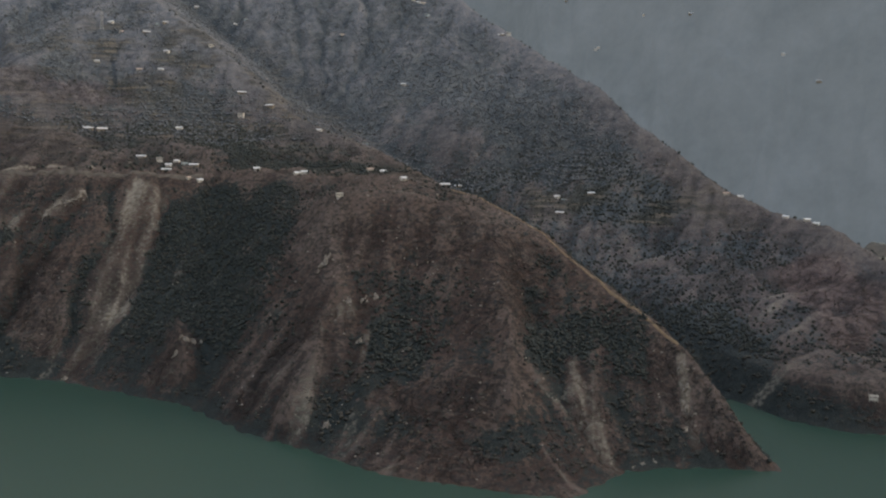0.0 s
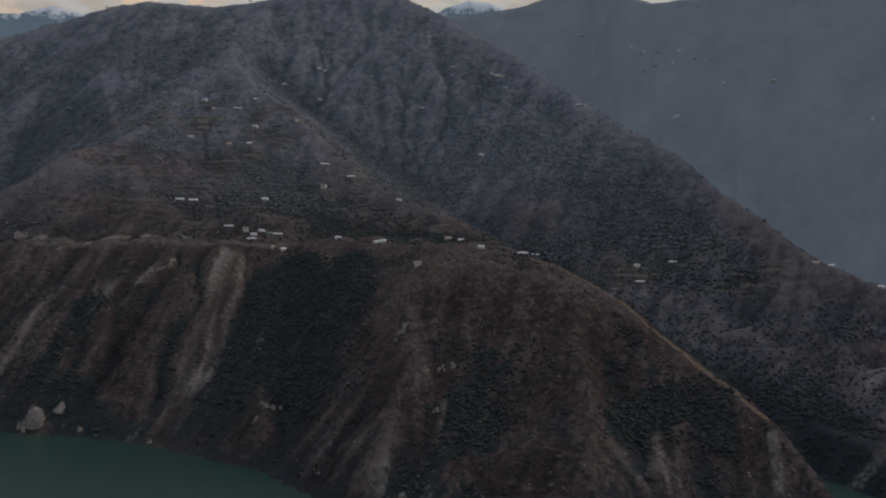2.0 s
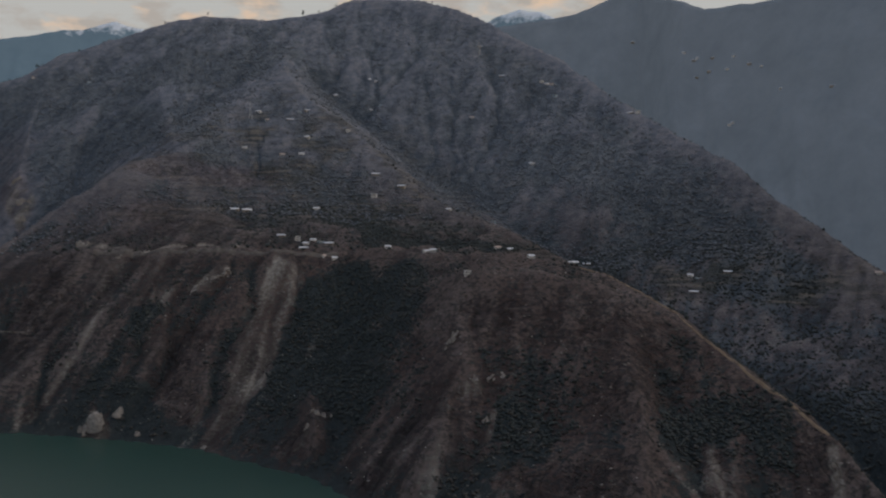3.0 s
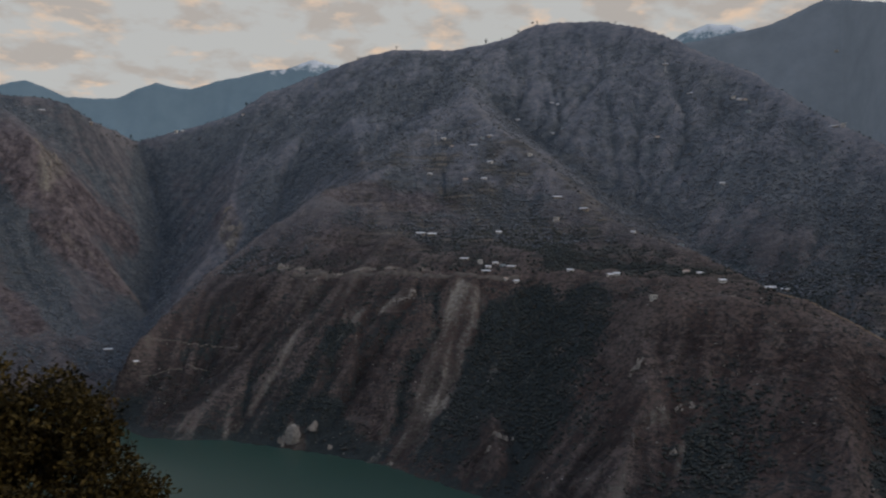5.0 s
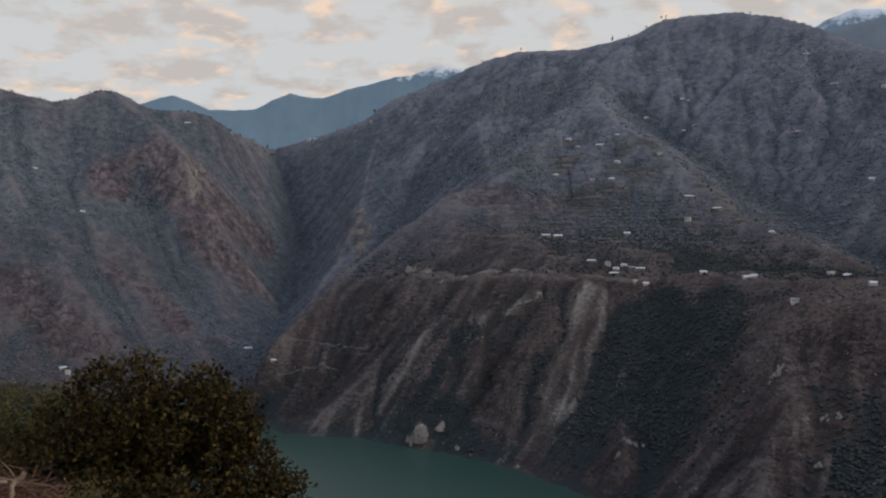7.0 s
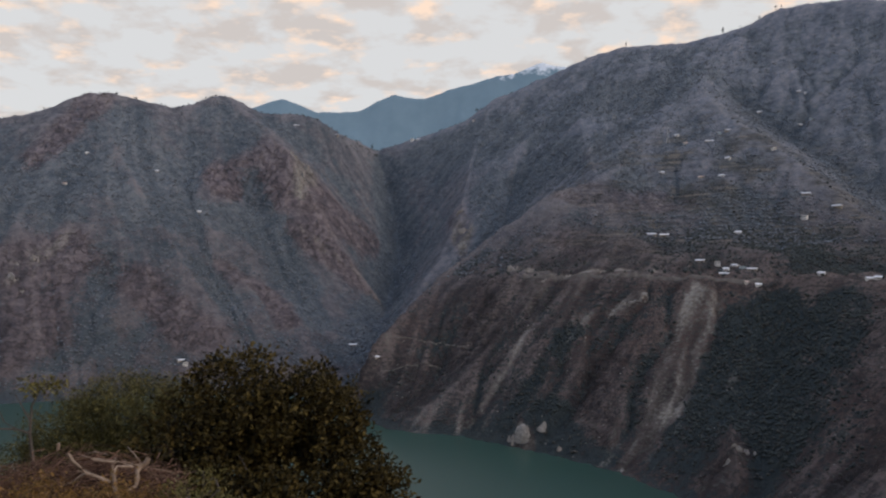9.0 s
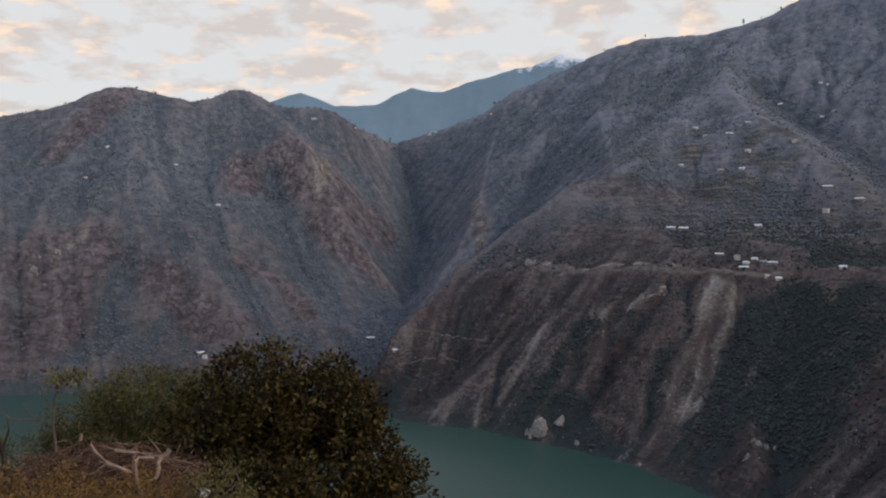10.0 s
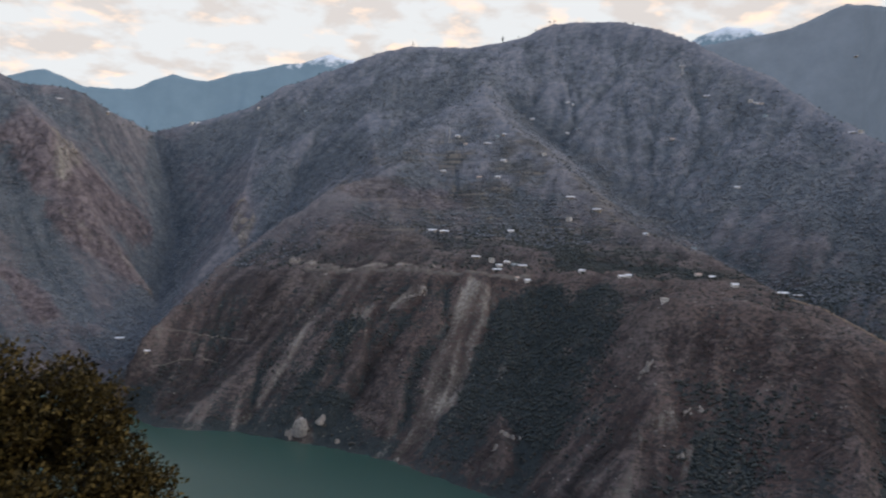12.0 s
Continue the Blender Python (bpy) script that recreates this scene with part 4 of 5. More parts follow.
HOUSE_KINDS = [gabled_house("house", WALL_WHITE, ROOF_TIN, 8.5, 5.5, 2.9, "single-storey house with a pale tin gable roof", HAMLET),
               gabled_house("house", WALL_STONE, ROOF_TIN, 13, 5, 2.8, "long low stone house under a bright tin roof", HAMLET),
               flat_house("house", WALL_WHITE, ROOF_SLAB, 8, 7, 5.8, "two-storey whitewashed house with a flat roof", HAMLET),
               flat_house("house", WALL_BLUE, ROOF_SLAB, 8, 7, 3.2, "small pale blue house with a flat slab roof", HAMLET),
               gabled_house("house", WALL_WHITE, ROOF_RUST, 9, 6, 3.0, "white house under a rusted tin roof", HAMLET)]
HOUSES_SPUR = [(415, 2330), (434, 2325), (177, 1959), (198, 1963), (152, 1920), (102, 1938), (83, 2000), (311, 2301), (396, 2206), (422, 2195), (278, 1839), (185, 1842), (124, 1777), (165, 1766), (45, 1812), (309, 1662), (351, 1596), (290, 1570), (171, 1524), (644, 2056), (528, 1532), (20, 1518), (42, 1517)]
HOUSES_ROAD = [(92, 1331), (117, 1317), (127, 1285), (141, 1302), (150, 1279), (162, 1267), (121, 1254), (150, 1220), (163, 1210), (241, 1187), (290, 1143), (300, 1143), (294, 950), (416, 1470), (419, 1194), (426, 1153), (411, 1032), (466, 1013), (652, 1358)]
HOUSES_SIDE = [(866, 2107), (875, 2092), (887, 2085), (870, 2020), (779, 2196), (769, 2381), (981, 1807), (995, 1795), (697, 1753), (782, 1218), (789, 1206), (834, 1186), (763, 1178), (986, 1017), (1000, 1000), (1002, 905), (1010, 872), (1005, 850), (723, 529)]
HOUSES_WEST = [(-1412, 1809), (-1392, 1698), (-1088, 1815), (-1244, 1864), (-1023, 2258), (-941, 2378), (-793, 2739), (-770, 2735), (-558, 2697), (-381, 2561), (-602, 1621), (-434, 1295), (-871, 1388), (-851, 1372)]
HOUSES_WALL = [(1697, 2715, 938), (1728, 2695, 906), (1742, 2695, 916), (1779, 2650, 910), (1813, 2568, 903), (1756, 2636, 855), (1789, 2571, 855), (1832, 2502, 863), (1853, 2460, 848), (1721, 2664, 835), (1735, 2476, 637), (1888, 2155, 729), (1844, 2345, 749), (1721, 3159, 1075), (1980, 1840, 571), (2000, 1719, 482), (1745, 2472, 643)]
rng = random.Random(5)
placed = set()
for k, (x, y) in enumerate(HOUSES_SPUR + HOUSES_ROAD + HOUSES_SIDE + HOUSES_WEST):
    kind = (0, 1, 2, 0, 3, 1, 4, 0, 1, 0)[(k * 7 + k // 5) % 10]
    kind = 0 if kind == 3 and y < 1150 else kind                # low houses along the road
    z = float(min(height(np.array([x, x + 4, x - 4]), np.array([y, y - 3, y - 3])))) + 0.8
    m = pose(x, y, z, 0, 0, math.degrees(math.atan2(-x, y)) + rng.uniform(-30, 30)) @ Matrix.Scale(1.12 if y > 1480 else 0.92, 4)
    if kind in placed:
        copy_thing(HOUSE_KINDS[kind], m)
    else:
        HOUSE_KINDS[kind].matrix_world = m
        placed.add(kind)
for k, (x, y, z) in enumerate(HOUSES_WALL):                     # the hamlet high on the valley wall
    copy_thing(HOUSE_KINDS[k % 2], pose(x, y, z + 1.5, 0, 0, math.degrees(math.atan2(-x, y)) + rng.uniform(-25, 25)))



# ---------------------------------------------------------------- rocks at the water and on the faces


def outcrop(at, size, seed, label):
    """Angular blocks leaning together, sunk into the slope."""
    rng = np.random.default_rng(seed)
    g = float(height(at[0], at[1]))
    e = thing("rock_outcrop", (at[0], at[1], g), 0, label, "rock", "pale rocks on the slopes")
    for k in range(8):
        c = rng.normal(0, 0.4 if k else 0.05, 2) * size[:2]
        z = float(height(at[0] + c[0], at[1] + c[1])) - g
        s = rng.uniform(0.25, 0.6) * np.array(size) * (1.5 if k == 0 else 0.7)
        bm = bmesh.new()
        bmesh.ops.create_icosphere(bm, subdivisions=2, radius=1)
        cuts = [(Vector(d).normalized(), rng.uniform(0.35, 0.75)) for d in rng.normal(size=(11, 3)).tolist()]
        for v in bm.verts:
            for n, d in cuts:                                  # split faces
                v.co -= n * max(0.0, v.co.dot(n) - d)
            v.co *= 1 + 0.12 * noise.noise(v.co * 3 + Vector((seed, k, 0)))
            slim = 0.9 - 0.45 * v.co.z                         # narrower towards the top
            v.co = Vector((c[0] + (v.co.x * slim + 0.15 * v.co.z) * s[0], c[1] + v.co.y * slim * s[1], z + (v.co.z + 0.25) * s[2]))
        me = bpy.data.meshes.new("boulder")
        bm.to_mesh(me)
        bm.free()
        me.materials.append(ROCK)
        new("boulder", me).parent = e
    return e


SHORE_ROCKS = [(-158, 1092, 24, 11, 36), (-104, 1058, 5, 4, 7), (-22, 994, 5, 4, 5), (104, 925, 9, 5, 9), (92, 914, 6, 4, 6), (-12, 1240, 11, 6, 6), (6, 1246, 7, 5, 5),
    (-42, 1236, 6, 4, 4), (253, 869, 7, 5, 8), (510, 562, 5, 4, 6), (498, 548, 4, 3, 6), (488, 536, 4, 3, 5), (435, 528, 3, 3, 2.5), (425, 527, 2.5, 2, 2), (447, 527, 3, 2, 2)]
SLOPE_ROCKS = [
    (202, 690, 4, 3, 7), (-1286, 1479, 10, 6, 10), (-1300, 1440, 6, 4, 8), (-1240, 1390, 6, 4, 8), (-935, 2081, 9, 6, 9), (80, 1225, 8, 4, 5), (255, 755, 4, 3, 9), (-445, 1150, 6, 4, 5)]
for k, (x, y, sx, sy, sz) in enumerate(SHORE_ROCKS + SLOPE_ROCKS):
    outcrop((x, y), (sx, sy, sz), k + 3, "pale weathered rock standing out of the slope")
CRAGS_HIGH = [(-958, 2104, 14, 9, 22), (-926, 2110, 20, 10, 30), (-908, 2050, 16, 9, 24), (-905, 2010, 10, 7, 14), (-486, 2140, 13, 8, 20), (-455, 2052, 22, 10, 30), (-440, 1990, 14, 8, 20)]
CRAGS_LOW = [
    (-26, 1244, 9, 5, 9), (2, 1240, 8, 5, 8), (-40, 1243, 6, 4, 6), (-228, 1430, 10, 7, 18), (-60, 1337, 7, 5, 8), (-120, 1349, 7, 5, 7), (-1279, 1404, 12, 8, 18), (-1284, 1470, 11, 7, 16), (251, 863, 8, 5, 12), (273, 799, 6, 4, 8), (258, 802, 5, 4, 7), (288, 797, 5, 4, 6), (517, 579, 4, 3, 7), (499, 548, 5, 3, 9), (113, 929, 8, 5, 12), (200, 692, 4, 3, 6), (-160, 1352, 6, 4, 6), (20, 1300, 6, 4, 6)]
for k, (x, y, sx, sy, sz) in enumerate(CRAGS_HIGH + CRAGS_LOW):
    outcrop((x, y), (sx, sy, sz), k + 43, "craggy rock breaking out of the steep face")


# ---------------------------------------------------------------- the road bench, tracks and pylons


def ribbon(name, line, half, lift, label, mat=TRACK_EARTH, seed=3):
    p = along([(x, y, 0) for x, y in line], 5)
    d = np.gradient(p[:, :2], axis=0)
    d /= np.linalg.norm(d, axis=1)[:, None]
    u = np.arange(len(p)) * 5.0
    w = half * (1 + 0.35 * fbm(u, 0 * u, 40, 3, seed))
    rows = []
    for k in (-1.0, -0.34, 0.34, 1.0):
        q = p[:, :2] + np.stack([-d[:, 1], d[:, 0]], -1) * (w * k)[:, None]
        rows.append(np.concatenate([q, height(q[:, 0], q[:, 1])[:, None]], 1))
    mid = (rows[1][:, 2] + rows[2][:, 2]) / 2
    for k, r in enumerate(rows):
        r[:, 2] = np.maximum(r[:, 2], mid - 0.5 * half) + lift if k in (1, 2) else r[:, 2] - 0.6
    a = np.array(rows)
    return tagged(sheet(name, a[..., 0], a[..., 1], a[..., 2], False, mat, {}), label, "road", kind="structure")


ribbon("road", [(p[0], p[1] - 4) for p in ROAD_BENCH[1:6]], 4, 0.9, "pale road cut along the slope above the landslide")
ribbon("track_crest", [(p[0] - 3, p[1] - 4) for p in CREST_HEADLAND[:6]], 2.4, 0.9, "footpath through grass coloured as sunlit along the headland ridge", CREST_SUNLIT, seed=5)
ribbon("track_low", [(-433, 1325), (-398, 1333), (-357, 1325), (-317, 1320), (-277, 1290)], 1.4, 0.5, "dirt track on the lower slope", seed=6)
ribbon("track_shore", [(-426, 1279), (-391, 1283), (-354, 1287), (-320, 1282)], 1.4, 0.5, "dirt track near the water", seed=7)
ribbon("track_side", [(770, 590), (782, 572), (800, 566)], 4, 0.8, "landing place cut above the water", seed=8)


def pylon(at, high):
    e = thing("pylon", at, 15, "grey lattice steel power pylon on the terraced spur", "pylon", "power pylons")
    for sx in (-1, 1):
        for sy in (-1, 1):
            s = Soup()
            s.tube([(sx * high * 0.09, sy * high * 0.09, -1), (sx * high * 0.03, sy * high * 0.03, high * 0.6), (sx * 0.3, sy * 0.3, high)], [0.3, 0.25, 0.2], 4)
            part("leg", s, STEEL, e)
    for k in range(7):
        z, w = high * (0.08 + 0.12 * k), high * (0.083 - 0.011 * k)
        s = Soup()
        for a, b in (((-w, -w), (w, -w)), ((w, -w), (w, w)), ((w, w), (-w, w)), ((-w, w), (-w, -w))):
            s.tube([(*a, z), (*b, z + high * 0.1)], [0.14, 0.14], 4)
            s.tube([(*b, z), (*a, z + high * 0.1)], [0.14, 0.14], 4)
        part("bracing", s, STEEL, e)
    for z in (0.72, 0.84, 0.95):
        s = Soup()
        s.tube([(-high * 0.14, 0, high * z), (high * 0.14, 0, high * z)], [0.25, 0.25], 4)
        part("cross_arm", s, STEEL, e)
    return e


for x, y, h in ((62, 1960, 40), (753, 2331, 38)):
    pylon((x, y, float(height(x, y))), h)


# ---------------------------------------------------------------- single trees that stand out on the skyline


def ridge_tree(at, high, seed):
    rng = np.random.default_rng(seed)
    e = thing("ridge_tree", at, 0, "lone dark tree standing on the mountain skyline", "tree", "skyline trees")
    s = Soup()
    s.tube([(0, 0, -1.5), (0.2, 0.1, high * 0.35), (0, 0.2, high * 0.8)], [high * 0.03, high * 0.022, high * 0.008], 6)
    part("trunk", s, PINE, e)
    s = Soup()
    shapes, tri = clump_shapes(rng, 0.8)
    for k in range(16):
        u = rng.uniform(0.25, 1)
        wide = high * 0.22 * math.sin(math.pi * min(1, u * 0.9 + 0.08)) + 0.4
        a = rng.uniform(0, 6.28)
        c = (math.cos(a) * wide * rng.uniform(0.2, 1), math.sin(a) * wide * rng.uniform(0.2, 1), high * u * 0.9)
        v = shapes[k % 8] * high * rng.uniform(0.07, 0.13) + c
        s.add(v.tolist(), tri.tolist())
    part("crown", s, PINE, e)


for k, (x, y, h) in enumerate([(273, 2887, 20), (389, 2874, 13), (439, 2866, 15), (455, 2862, 12), (701, 2711, 12), (-51, 2900, 13), (-192, 2893, 12), (-928, 2695, 18), (-915, 2710, 13),
    (-560, 2740, 14), (330, 2882, 11)]):
    ridge_tree((x, y, float(height(x, y))), h, 70 + k)


# ---------------------------------------------------------------- the hillside beside the camera
LEAF_DARK = plain("oak_leaves", (0.006, 0.0055, 0.0015), (0.085, 0.06, 0.015), 0.85, 1.5, island=True)
LEAF_FINE = plain("shrub_leaves", (0.014, 0.017, 0.006), (0.15, 0.13, 0.042), 0.7, 1.5, island=True)
LEAF_YELLOW = plain("yellowed_leaves", (0.07, 0.065, 0.02), (0.15, 0.125, 0.04), 0.7, 1.5, island=True)
LEAF_DRY = plain("withered_leaves", (0.085, 0.052, 0.017), (0.27, 0.155, 0.05), 0.8, 1.5, island=True)
BARK = plain("grey_bark", (0.05, 0.042, 0.036), (0.12, 0.1, 0.085), 0.9, 14, 0.02)
BARK_DARK = plain("dark_bark", (0.02, 0.017, 0.015), (0.05, 0.042, 0.036), 0.9, 14, 0.02)
DEAD_WOOD = plain("weathered_branch", (0.12, 0.08, 0.056), (0.33, 0.245, 0.18), 0.85, 18, 0.01)
TWIG = plain("dry_twigs", (0.026, 0.014, 0.01), (0.2, 0.115, 0.08), 0.9, 9, island=True)
STRAW = plain("dry_grass", (0.09, 0.06, 0.02), (0.32, 0.2, 0.07), 0.9, 3, island=True)
STONE_PALE = plain("pale_stone", (0.4, 0.38, 0.36), (0.6, 0.58, 0.55), 0.9, 6, 0.02)


def leaf_cloud(lobes, clusters, per, size, spread, rng, slim=0.45, inner=0.25):
    """Sprays of folded leaves round rounded lobes (x, y, z, rx, ry, rz), denser at their skin, with gaps between the sprays."""
    weight = np.array([l[3] * l[5] for l in lobes])
    l = np.array(lobes)[rng.choice(len(lobes), clusters, p=weight / weight.sum())]

    def unit(v):
        return v / np.linalg.norm(v, axis=-1, keepdims=True)

    d = unit(rng.normal(size=(clusters, 3)))
    deep = rng.random(clusters) < inner
    c = l[:, :3] + d * l[:, 3:] * np.where(deep, rng.uniform(0.3, 0.75, clusters), rng.uniform(0.78, 1.05, clusters))[:, None]
    keep = deep | np.array([noise.noise(Vector(p) * 2.6) > -0.22 for p in c])
    c, d = c[keep], d[keep]
    axis = unit(d + rng.normal(0, 0.45, c.shape) + (0, 0, 0.25))
    c, axis = np.repeat(c, per, 0), np.repeat(axis, per, 0)
    n = len(c)
    p = c + axis * rng.uniform(-1, 1, (n, 1)) * spread + rng.normal(0, 0.42, (n, 3)) * spread
    out = unit(axis * 0.6 + rng.normal(0, 0.75, (n, 3)))
    side = unit(np.cross(out, rng.normal(size=(n, 3))))
    up = np.cross(side, out)
    ln = size * rng.uniform(0.65, 1.3, (n, 1))
    w = ln * slim
    verts = np.stack([p, p + out * ln * 0.5 + side * w * 0.5 + up * w * 0.22, p + out * ln - up * w * 0.2, p + out * ln * 0.5 - side * w * 0.5 + up * w * 0.22, p + out * ln * 0.5], 1)
    faces = np.array([(0, 1, 4), (1, 2, 4), (0, 4, 3), (4, 2, 3)])[None] + 5 * np.arange(n)[:, None, None]
    s = Soup()
    s.v, s.f = verts.reshape(-1, 3).tolist(), faces.reshape(-1, 3).tolist()
    return s


def bent(a, b, sag, rng, n=6):
    a, b = np.array(a, float), np.array(b, float)
    off = rng.normal(0, sag, 3)
    return [a + (b - a) * t + off * math.sin(math.pi * t) + rng.normal(0, sag * 0.15, 3) * (0 < t < 1) for t in np.linspace(0, 1, n)]


def taper(a, b, n=6):
    return list(np.linspace(a, b, n))


def crown_tree(name, foot, lobes, trunk_r, bark, leaf, label, category, seed, clusters, per, size, spread, slim):
    rng = np.random.default_rng(seed)
    e = thing(name, foot, 0, label, category)
    f = np.array(foot)
    rel = [tuple(np.array(l[:3]) - f) + tuple(l[3:]) for l in lobes]
    mid = np.mean([l[:3] for l in rel], axis=0)
    fork = mid * 0.45
    s = Soup()
    s.tube(bent((0, 0, -0.3), fork, 0.05, rng), taper(trunk_r, trunk_r * 0.75), 8)
    trunk = part("trunk", s, bark, e, smooth=True)
    for l in rel:
        s = Soup()
        tip = np.array(l[:3]) + np.array((0, 0, l[5] * 0.5))
        s.tube(bent(fork, tip, 0.1, rng), taper(trunk_r * 0.6, trunk_r * 0.12), 6)
        for _ in range(9):
            d = rng.normal(size=3)
            d /= np.linalg.norm(d)
            s.tube(bent(np.array(l[:3]) * 0.75 + fork * 0.25, np.array(l[:3]) + d * np.array(l[3:]) * 0.92, 0.06, rng), taper(trunk_r * 0.24, trunk_r * 0.05), 5)
        part("limb", s, bark, e, smooth=True)
    part("crown", leaf_cloud(rel, clusters, per, size, spread, rng, slim), leaf, e)
    return e


def foot_at(x, y):
    return (x, y, float(height(x, y)))


crown_tree("oak_tree", foot_at(-3.95, 8.45),
           [(-3.8, 8.2, 267.35, 1.1, 0.95, 1.12), (-4.2, 8.0, 268.28, 0.64, 0.6, 0.6), (-3.55, 8.25, 268.16, 0.56, 0.5, 0.58), (-4.75, 7.72, 267.8, 0.62, 0.55, 0.66),
            (-2.92, 8.5, 267.1, 0.5, 0.5, 0.54), (-3.3, 8.1, 266.5, 0.95, 0.8, 0.75), (-4.45, 7.75, 267.0, 0.9, 0.7, 0.85), (-4.95, 7.55, 267.0, 0.5, 0.5, 0.6), (-3.95, 7.35, 267.0, 0.6, 0.5, 0.72)],
           0.09, BARK, LEAF_DARK, "small evergreen oak tree with dense dark olive leaves", "tree", 41, 6200, 14, 0.066, 0.095, 0.52)
crown_tree("hillside_shrub", foot_at(-6.6, 9.0),
           [(-6.4, 8.98, 267.72, 0.72, 0.6, 0.66), (-6.85, 8.6, 267.5, 0.62, 0.55, 0.62), (-5.85, 9.3, 267.7, 0.66, 0.6, 0.6), (-7.15, 8.35, 267.15, 0.42, 0.42, 0.5), (-6.4, 8.85, 266.95, 1.1, 0.8, 0.8)],
           0.06, BARK_DARK, LEAF_FINE, "feathery olive-green hillside shrub", "shrub", 43, 8000, 16, 0.042, 0.1, 0.28)
crown_tree("small_bush", foot_at(-2.5, 4.28),
           [(-2.48, 4.26, 268.53, 0.17, 0.15, 0.2), (-2.62, 4.2, 268.45, 0.15, 0.14, 0.17), (-2.36, 4.3, 268.38, 0.12, 0.12, 0.14)],
           0.015, BARK, LEAF_YELLOW, "small yellow-green bush beside the brushwood heap", "bush", 47, 330, 9, 0.03, 0.05, 0.35)
for k, (x, y, w, h) in enumerate([(-3.12, 3.72, 0.3, 0.3), (-3.46, 3.52, 0.28, 0.34), (-2.84, 3.95, 0.26, 0.24)]):
    crown_tree("withered_bush", foot_at(x, y), [(x, y, 268.46, w, w * 0.8, h), (x + 0.16, y + 0.1, 268.44, w * 0.7, w * 0.7, h * 0.85)],
               0.012, BARK, LEAF_DRY, "low withered bush with rusty yellow leaves on the bank", "bush", 61 + k, 900, 9, 0.026, 0.05, 0.3)
crown_tree("low_bush", foot_at(-4.55, 5.1),
           [(-4.5, 4.8, 268.38, 0.26, 0.25, 0.24), (-4.72, 4.62, 268.36, 0.28, 0.26, 0.24)],
           0.02, BARK_DARK, LEAF_FINE, "low dull green bush on the bank", "bush", 48, 420, 11, 0.03, 0.06, 0.3)


def brush_heap():
    rng = np.random.default_rng(53)
    c = np.array((-3.62, 4.95))
    across, away = np.array((0.81, 0.586)), np.array((-0.586, 0.81))
    g = float(height(c[0], c[1]))
    e = thing("brushwood_heap", (c[0], c[1], g), 0, "heap of dry cut brushwood with pale bare branches on the bank", "brushwood")
    s = Soup()
    for _ in range(4200):
        u, v = min(rng.normal(-0.4, 0.55), rng.uniform(0.2, 0.5)), rng.normal(0, 0.28)
        rise = 0.45 * math.exp(-((u + 0.25) / 1.0) ** 2 - (v / 0.5) ** 2)
        p = np.array((*(across * u + away * v), rise * rng.uniform(0.15, 1.0)))
        yaw = rng.normal(0, 0.75)
        d = np.array((*(across * math.cos(yaw) + away * math.sin(yaw)), rng.normal(0.05, 0.28))) * rng.choice((-1, 1))
        ln = rng.uniform(0.1, 0.36)
        q = bent(p - d * ln * 0.5, p + d * ln * 0.5, 0.045, rng, 4)
        s.tube(q, taper(rng.uniform(0.0015, 0.0042), 0.001, 4), 3)
    part("twig_tangle", s, TWIG, e, "tangle of thin reddish dry twigs")

    def pale(pts, r0, r1):
        q = [np.array(p) - (c[0], c[1], g) for p in pts]
        fine = [q[0]]
        for a, b in zip(q, q[1:]):
            fine += [a + (b - a) * 0.5 + rng.normal(0, 0.008, 3), b]
        b = Soup()
        b.tube(fine, [0.78 * w * rng.uniform(0.8, 1.25) for w in taper(r0, r1, len(fine))], 7)
        part("branch", b, DEAD_WOOD, e, "bare weathered branch", smooth=True)

    pale([(-3.17, 4.42, 268.18), (-3.23, 4.57, 268.33), (-3.30, 4.6, 268.42), (-3.36, 4.61, 268.49), (-3.50, 4.56, 268.55), (-3.58, 4.53, 268.63), (-3.64, 4.52, 268.69)], 0.022, 0.011)
    pale([(-3.30, 4.6, 268.42), (-3.34, 4.62, 268.52), (-3.36, 4.68, 268.57), (-3.3, 4.76, 268.55)], 0.017, 0.009)
    pale([(-3.64, 4.52, 268.69), (-3.66, 4.5, 268.74)], 0.015, 0.013)
    pale([(-3.22, 4.82, 268.60), (-3.26, 4.79, 268.55), (-3.235, 4.72, 268.49), (-3.22, 4.68, 268.45), (-3.26, 4.64, 268.425)], 0.026, 0.011)
    pale([(-3.52, 4.58, 268.54), (-3.6, 4.56, 268.48), (-3.66, 4.52, 268.46)], 0.012, 0.006)
    pale([(-3.6, 4.75, 268.58), (-3.5, 4.8, 268.56), (-3.42, 4.86, 268.55), (-3.34, 4.9, 268.52)], 0.011, 0.006)
    pale([(-3.42, 4.7, 268.5), (-3.43, 4.73, 268.56), (-3.42, 4.74, 268.61)], 0.009, 0.005)
    for _ in range(9):
        u, v = rng.uniform(-0.75, 0.45), rng.uniform(-0.3, 0.1)
        a = np.array((*(c + across * u + away * v), g + 0.42 * math.exp(-((u + 0.1) / 0.75) ** 2) + rng.uniform(-0.05, 0.08)))
        w = rng.normal(0, 1, 3) * (0.12, 0.08, 0.06)
        pale([a, a + w, a + w * 1.9 + rng.normal(0, 0.03, 3)], 0.008, 0.003)
    return e


brush_heap()


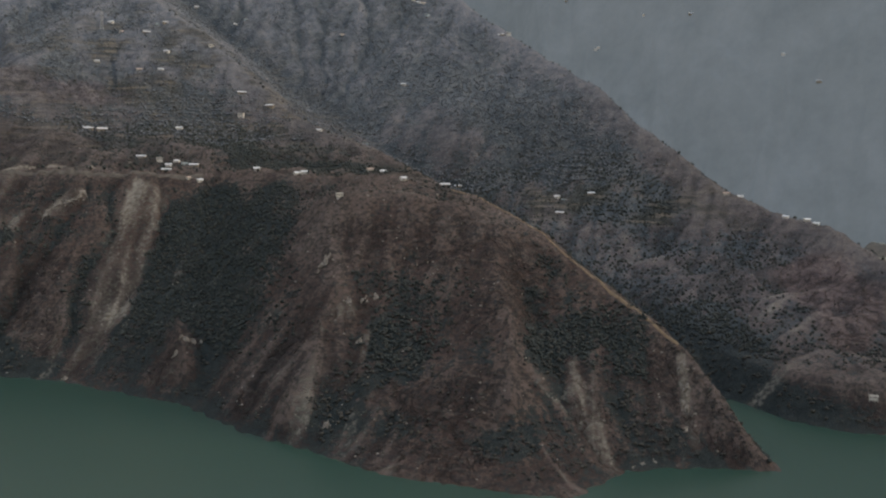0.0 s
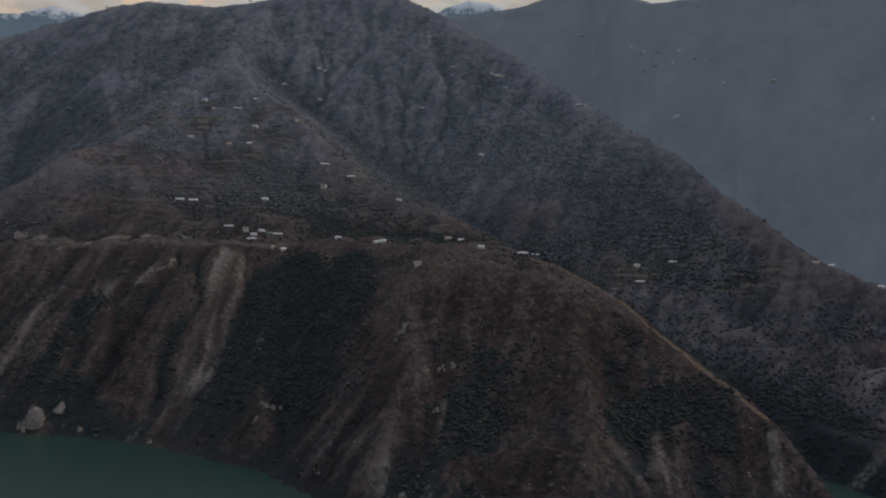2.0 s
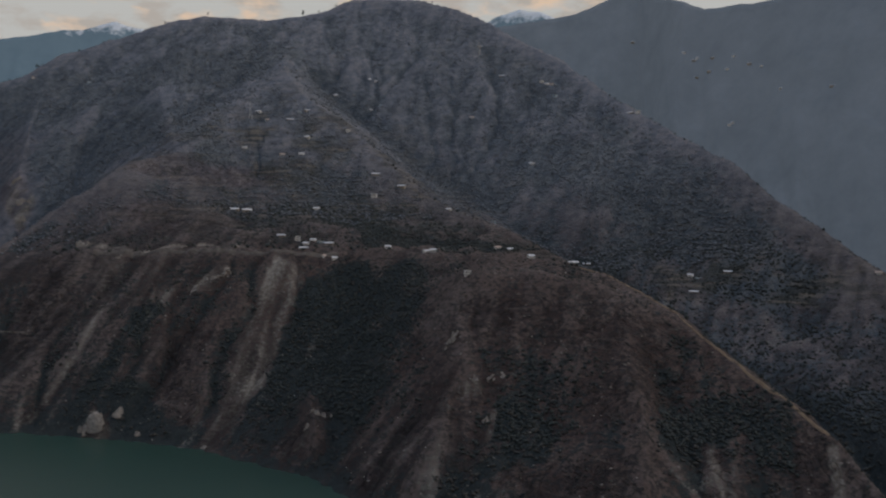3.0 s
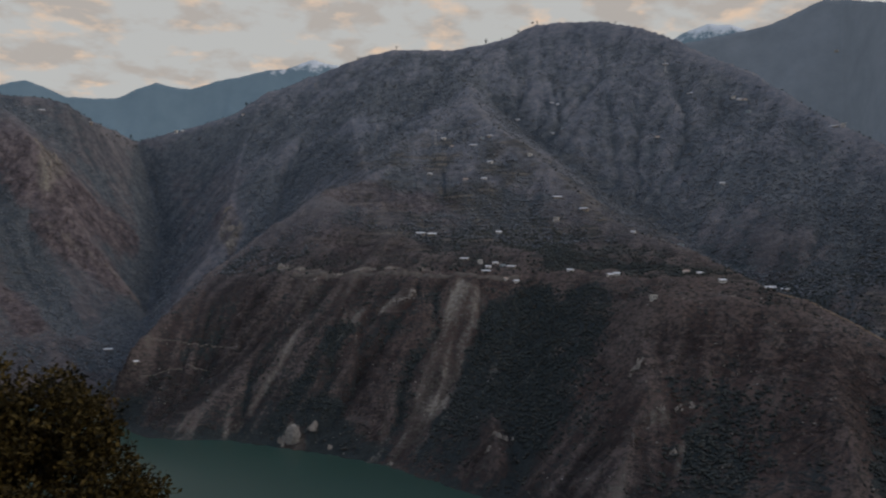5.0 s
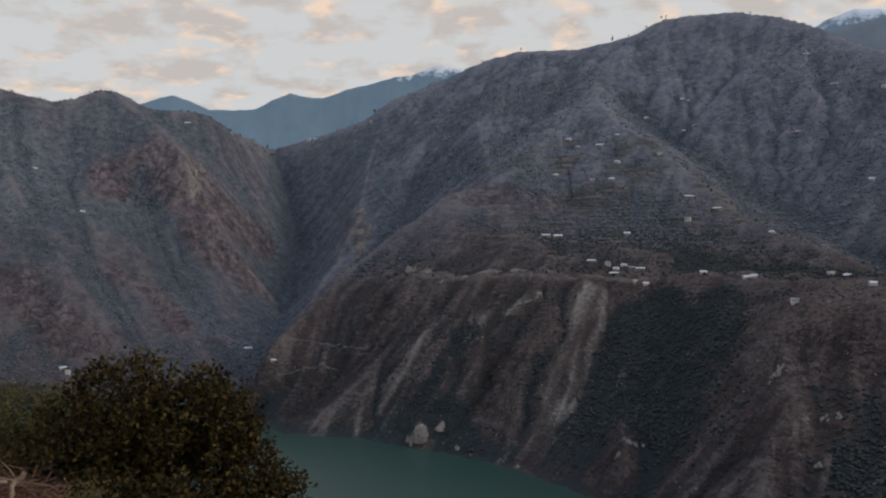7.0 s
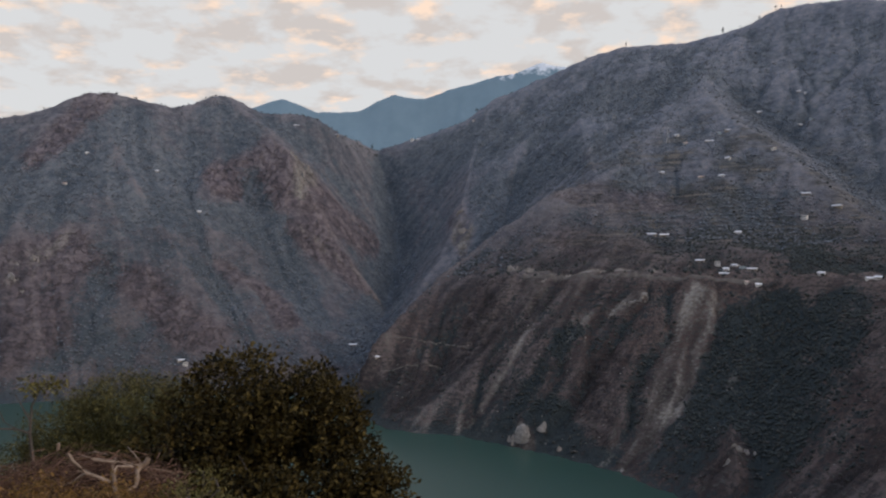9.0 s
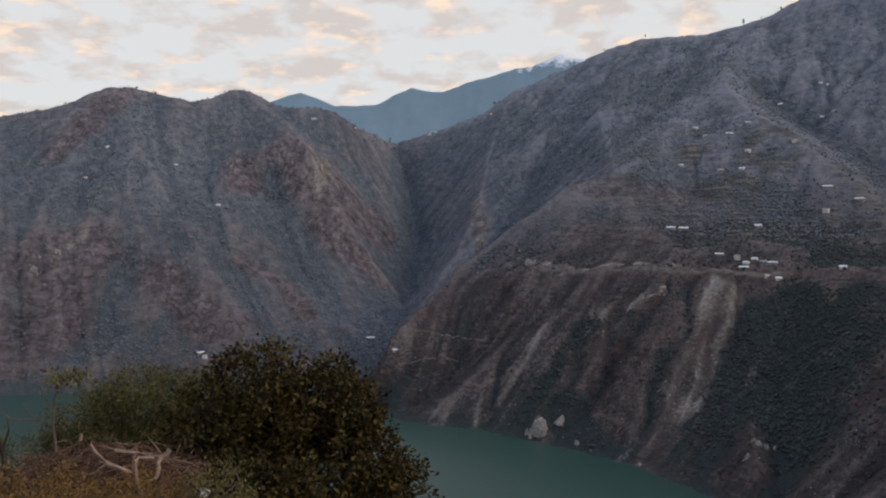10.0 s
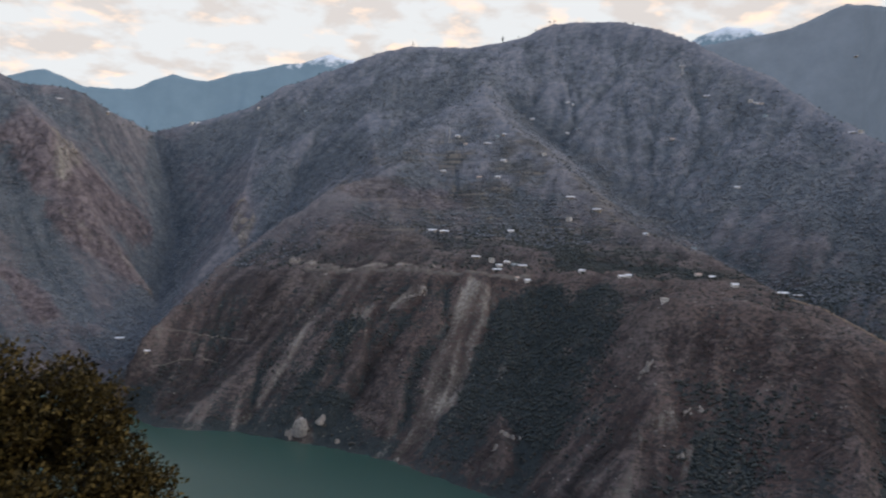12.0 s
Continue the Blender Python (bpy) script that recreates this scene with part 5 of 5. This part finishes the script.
def sapling():
    rng = np.random.default_rng(59)
    x, y = -4.31, 5.0
    g = float(height(x, y))
    e = thing("bare_sapling", (x, y, g), 0, "nearly leafless sapling with a yellow-green tuft on top", "sapling")
    o = np.array((x, y, g))
    top = np.array((-4.255, 5.04, 268.99)) - o
    s = Soup()
    s.tube([(0, 0, -0.1), (0.02, 0, 268.45 - g), (-0.01, 0, 268.66 - g), (0.0, 0.01, 268.86 - g), tuple(top)], [0.016, 0.014, 0.011, 0.007, 0.004], 6)
    part("trunk", s, BARK, e, smooth=True)
    for pts in ([(0, 0, 268.66 - g), (-0.07, -0.06, 268.7 - g), (-0.13, -0.11, 268.76 - g), (-0.15, -0.13, 268.84 - g)], [(0, 0, 268.74 - g), (-0.05, -0.03, 268.86 - g), (-0.08, -0.06, 268.95 - g)],
                [(-0.07, -0.06, 268.7 - g), (-0.2, -0.17, 268.72 - g), (-0.28, -0.24, 268.8 - g)]):
        s = Soup()
        s.tube(pts, taper(0.008, 0.003, len(pts)), 5)
        part("branch", s, BARK, e)
    part("leaves", leaf_cloud([(top[0], top[1], top[2], 0.13, 0.1, 0.05), (top[0] + 0.06, top[1] + 0.04, top[2] + 0.02, 0.1, 0.1, 0.04)], 34, 6, 0.04, 0.05, rng, 0.4), LEAF_YELLOW, e)


sapling()


def snag(points, radius, label):
    x, y = points[0][:2]
    g = float(height(x, y))
    e = thing("dead_stem", (x, y, g), 0, label, "dead stem")
    q = [(0, 0, -0.1)] + [(a - x, b - y, c - g) for a, b, c in points]
    s = Soup()
    s.tube(q, taper(radius, radius * 0.5, len(q)), 6)
    part("trunk", s, BARK_DARK, e, smooth=True)
    s = Soup()
    s.tube([q[2], (q[2][0] + 0.03, q[2][1] + 0.02, q[2][2] + 0.12), (q[2][0] + 0.01, q[2][1] + 0.03, q[2][2] + 0.2)], [radius * 0.5, radius * 0.4, radius * 0.2], 5)
    part("branch", s, BARK_DARK, e)


snag([(-4.12, 4.36, 268.5), (-4.14, 4.35, 268.65), (-4.18, 4.3, 268.84), (-4.24, 4.24, 269.0)], 0.018, "dark leaning dead stem at the edge of the bank")
snag([(-4.22, 4.3, 268.5), (-4.25, 4.27, 268.7), (-4.3, 4.2, 268.8)], 0.014, "short dark broken stem on the bank")


def grass(n, seed):
    rng = np.random.default_rng(seed)
    verts, faces = [], []
    while len(faces) < n * 2:
        a, r = radians(rng.uniform(26, 52)), rng.uniform(4.0, 5.9)
        x, y = -r * math.sin(a), r * math.cos(a)
        if noise.noise(Vector((x * 1.7, y * 1.7, 3))) < -0.3 or (r > 5.0 and math.degrees(a) < 38):
            continue
        z = 268.27 - 0.8 * (math.sqrt(max(0, r - 5.5) ** 2 + 0.5) - 0.707) - 0.06
        for _ in range(26):
            bx, by = x + rng.normal(0, 0.06), y + rng.normal(0, 0.06)
            h, lean, yaw = rng.uniform(0.06, 0.24), rng.uniform(0.04, 0.2), rng.uniform(0, 6.28)
            dx, dy, w = math.cos(yaw), math.sin(yaw), rng.uniform(0.003, 0.007)
            i = len(verts)
            verts += [(bx - dy * w, by + dx * w, z), (bx + dy * w, by - dx * w, z), (bx + dx * lean * 0.4 + dy * w * 0.7, by + dy * lean * 0.4 - dx * w * 0.7, z + h * 0.6),
                      (bx + dx * lean * 0.4 - dy * w * 0.7, by + dy * lean * 0.4 + dx * w * 0.7, z + h * 0.6), (bx + dx * lean, by + dy * lean, z + h)]
            faces += [(i, i + 1, i + 2, i + 3), (i + 3, i + 2, i + 4)]
    me = bpy.data.meshes.new("dry_grass")
    me.from_pydata(verts, [], faces)
    me.materials.append(STRAW)
    return tagged(new("dry_grass", me), "tufts of dry yellow-brown grass on the bank", "grass", kind="stuff")


grass(14000, 61)
for k, (x, y, r) in enumerate([(-4.0, 4.55, 0.05), (-3.15, 5.1, 0.06), (-4.3, 4.5, 0.04)]):
    bm = bmesh.new()
    bmesh.ops.create_icosphere(bm, subdivisions=2, radius=r)
    for v in bm.verts:
        v.co *= 1 + 0.3 * noise.noise(v.co * 18 + Vector((k, 0, 0)))
        v.co.z *= 0.7
    me = bpy.data.meshes.new("stone")
    bm.to_mesh(me)
    bm.free()
    me.materials.append(STONE_PALE)
    ob = new("stone", me)
    ob.location = (x, y, float(height(x, y)) + r * 0.4)
    tagged(ob, "small pale stone lying on the bank", "stone", "stones on the bank")
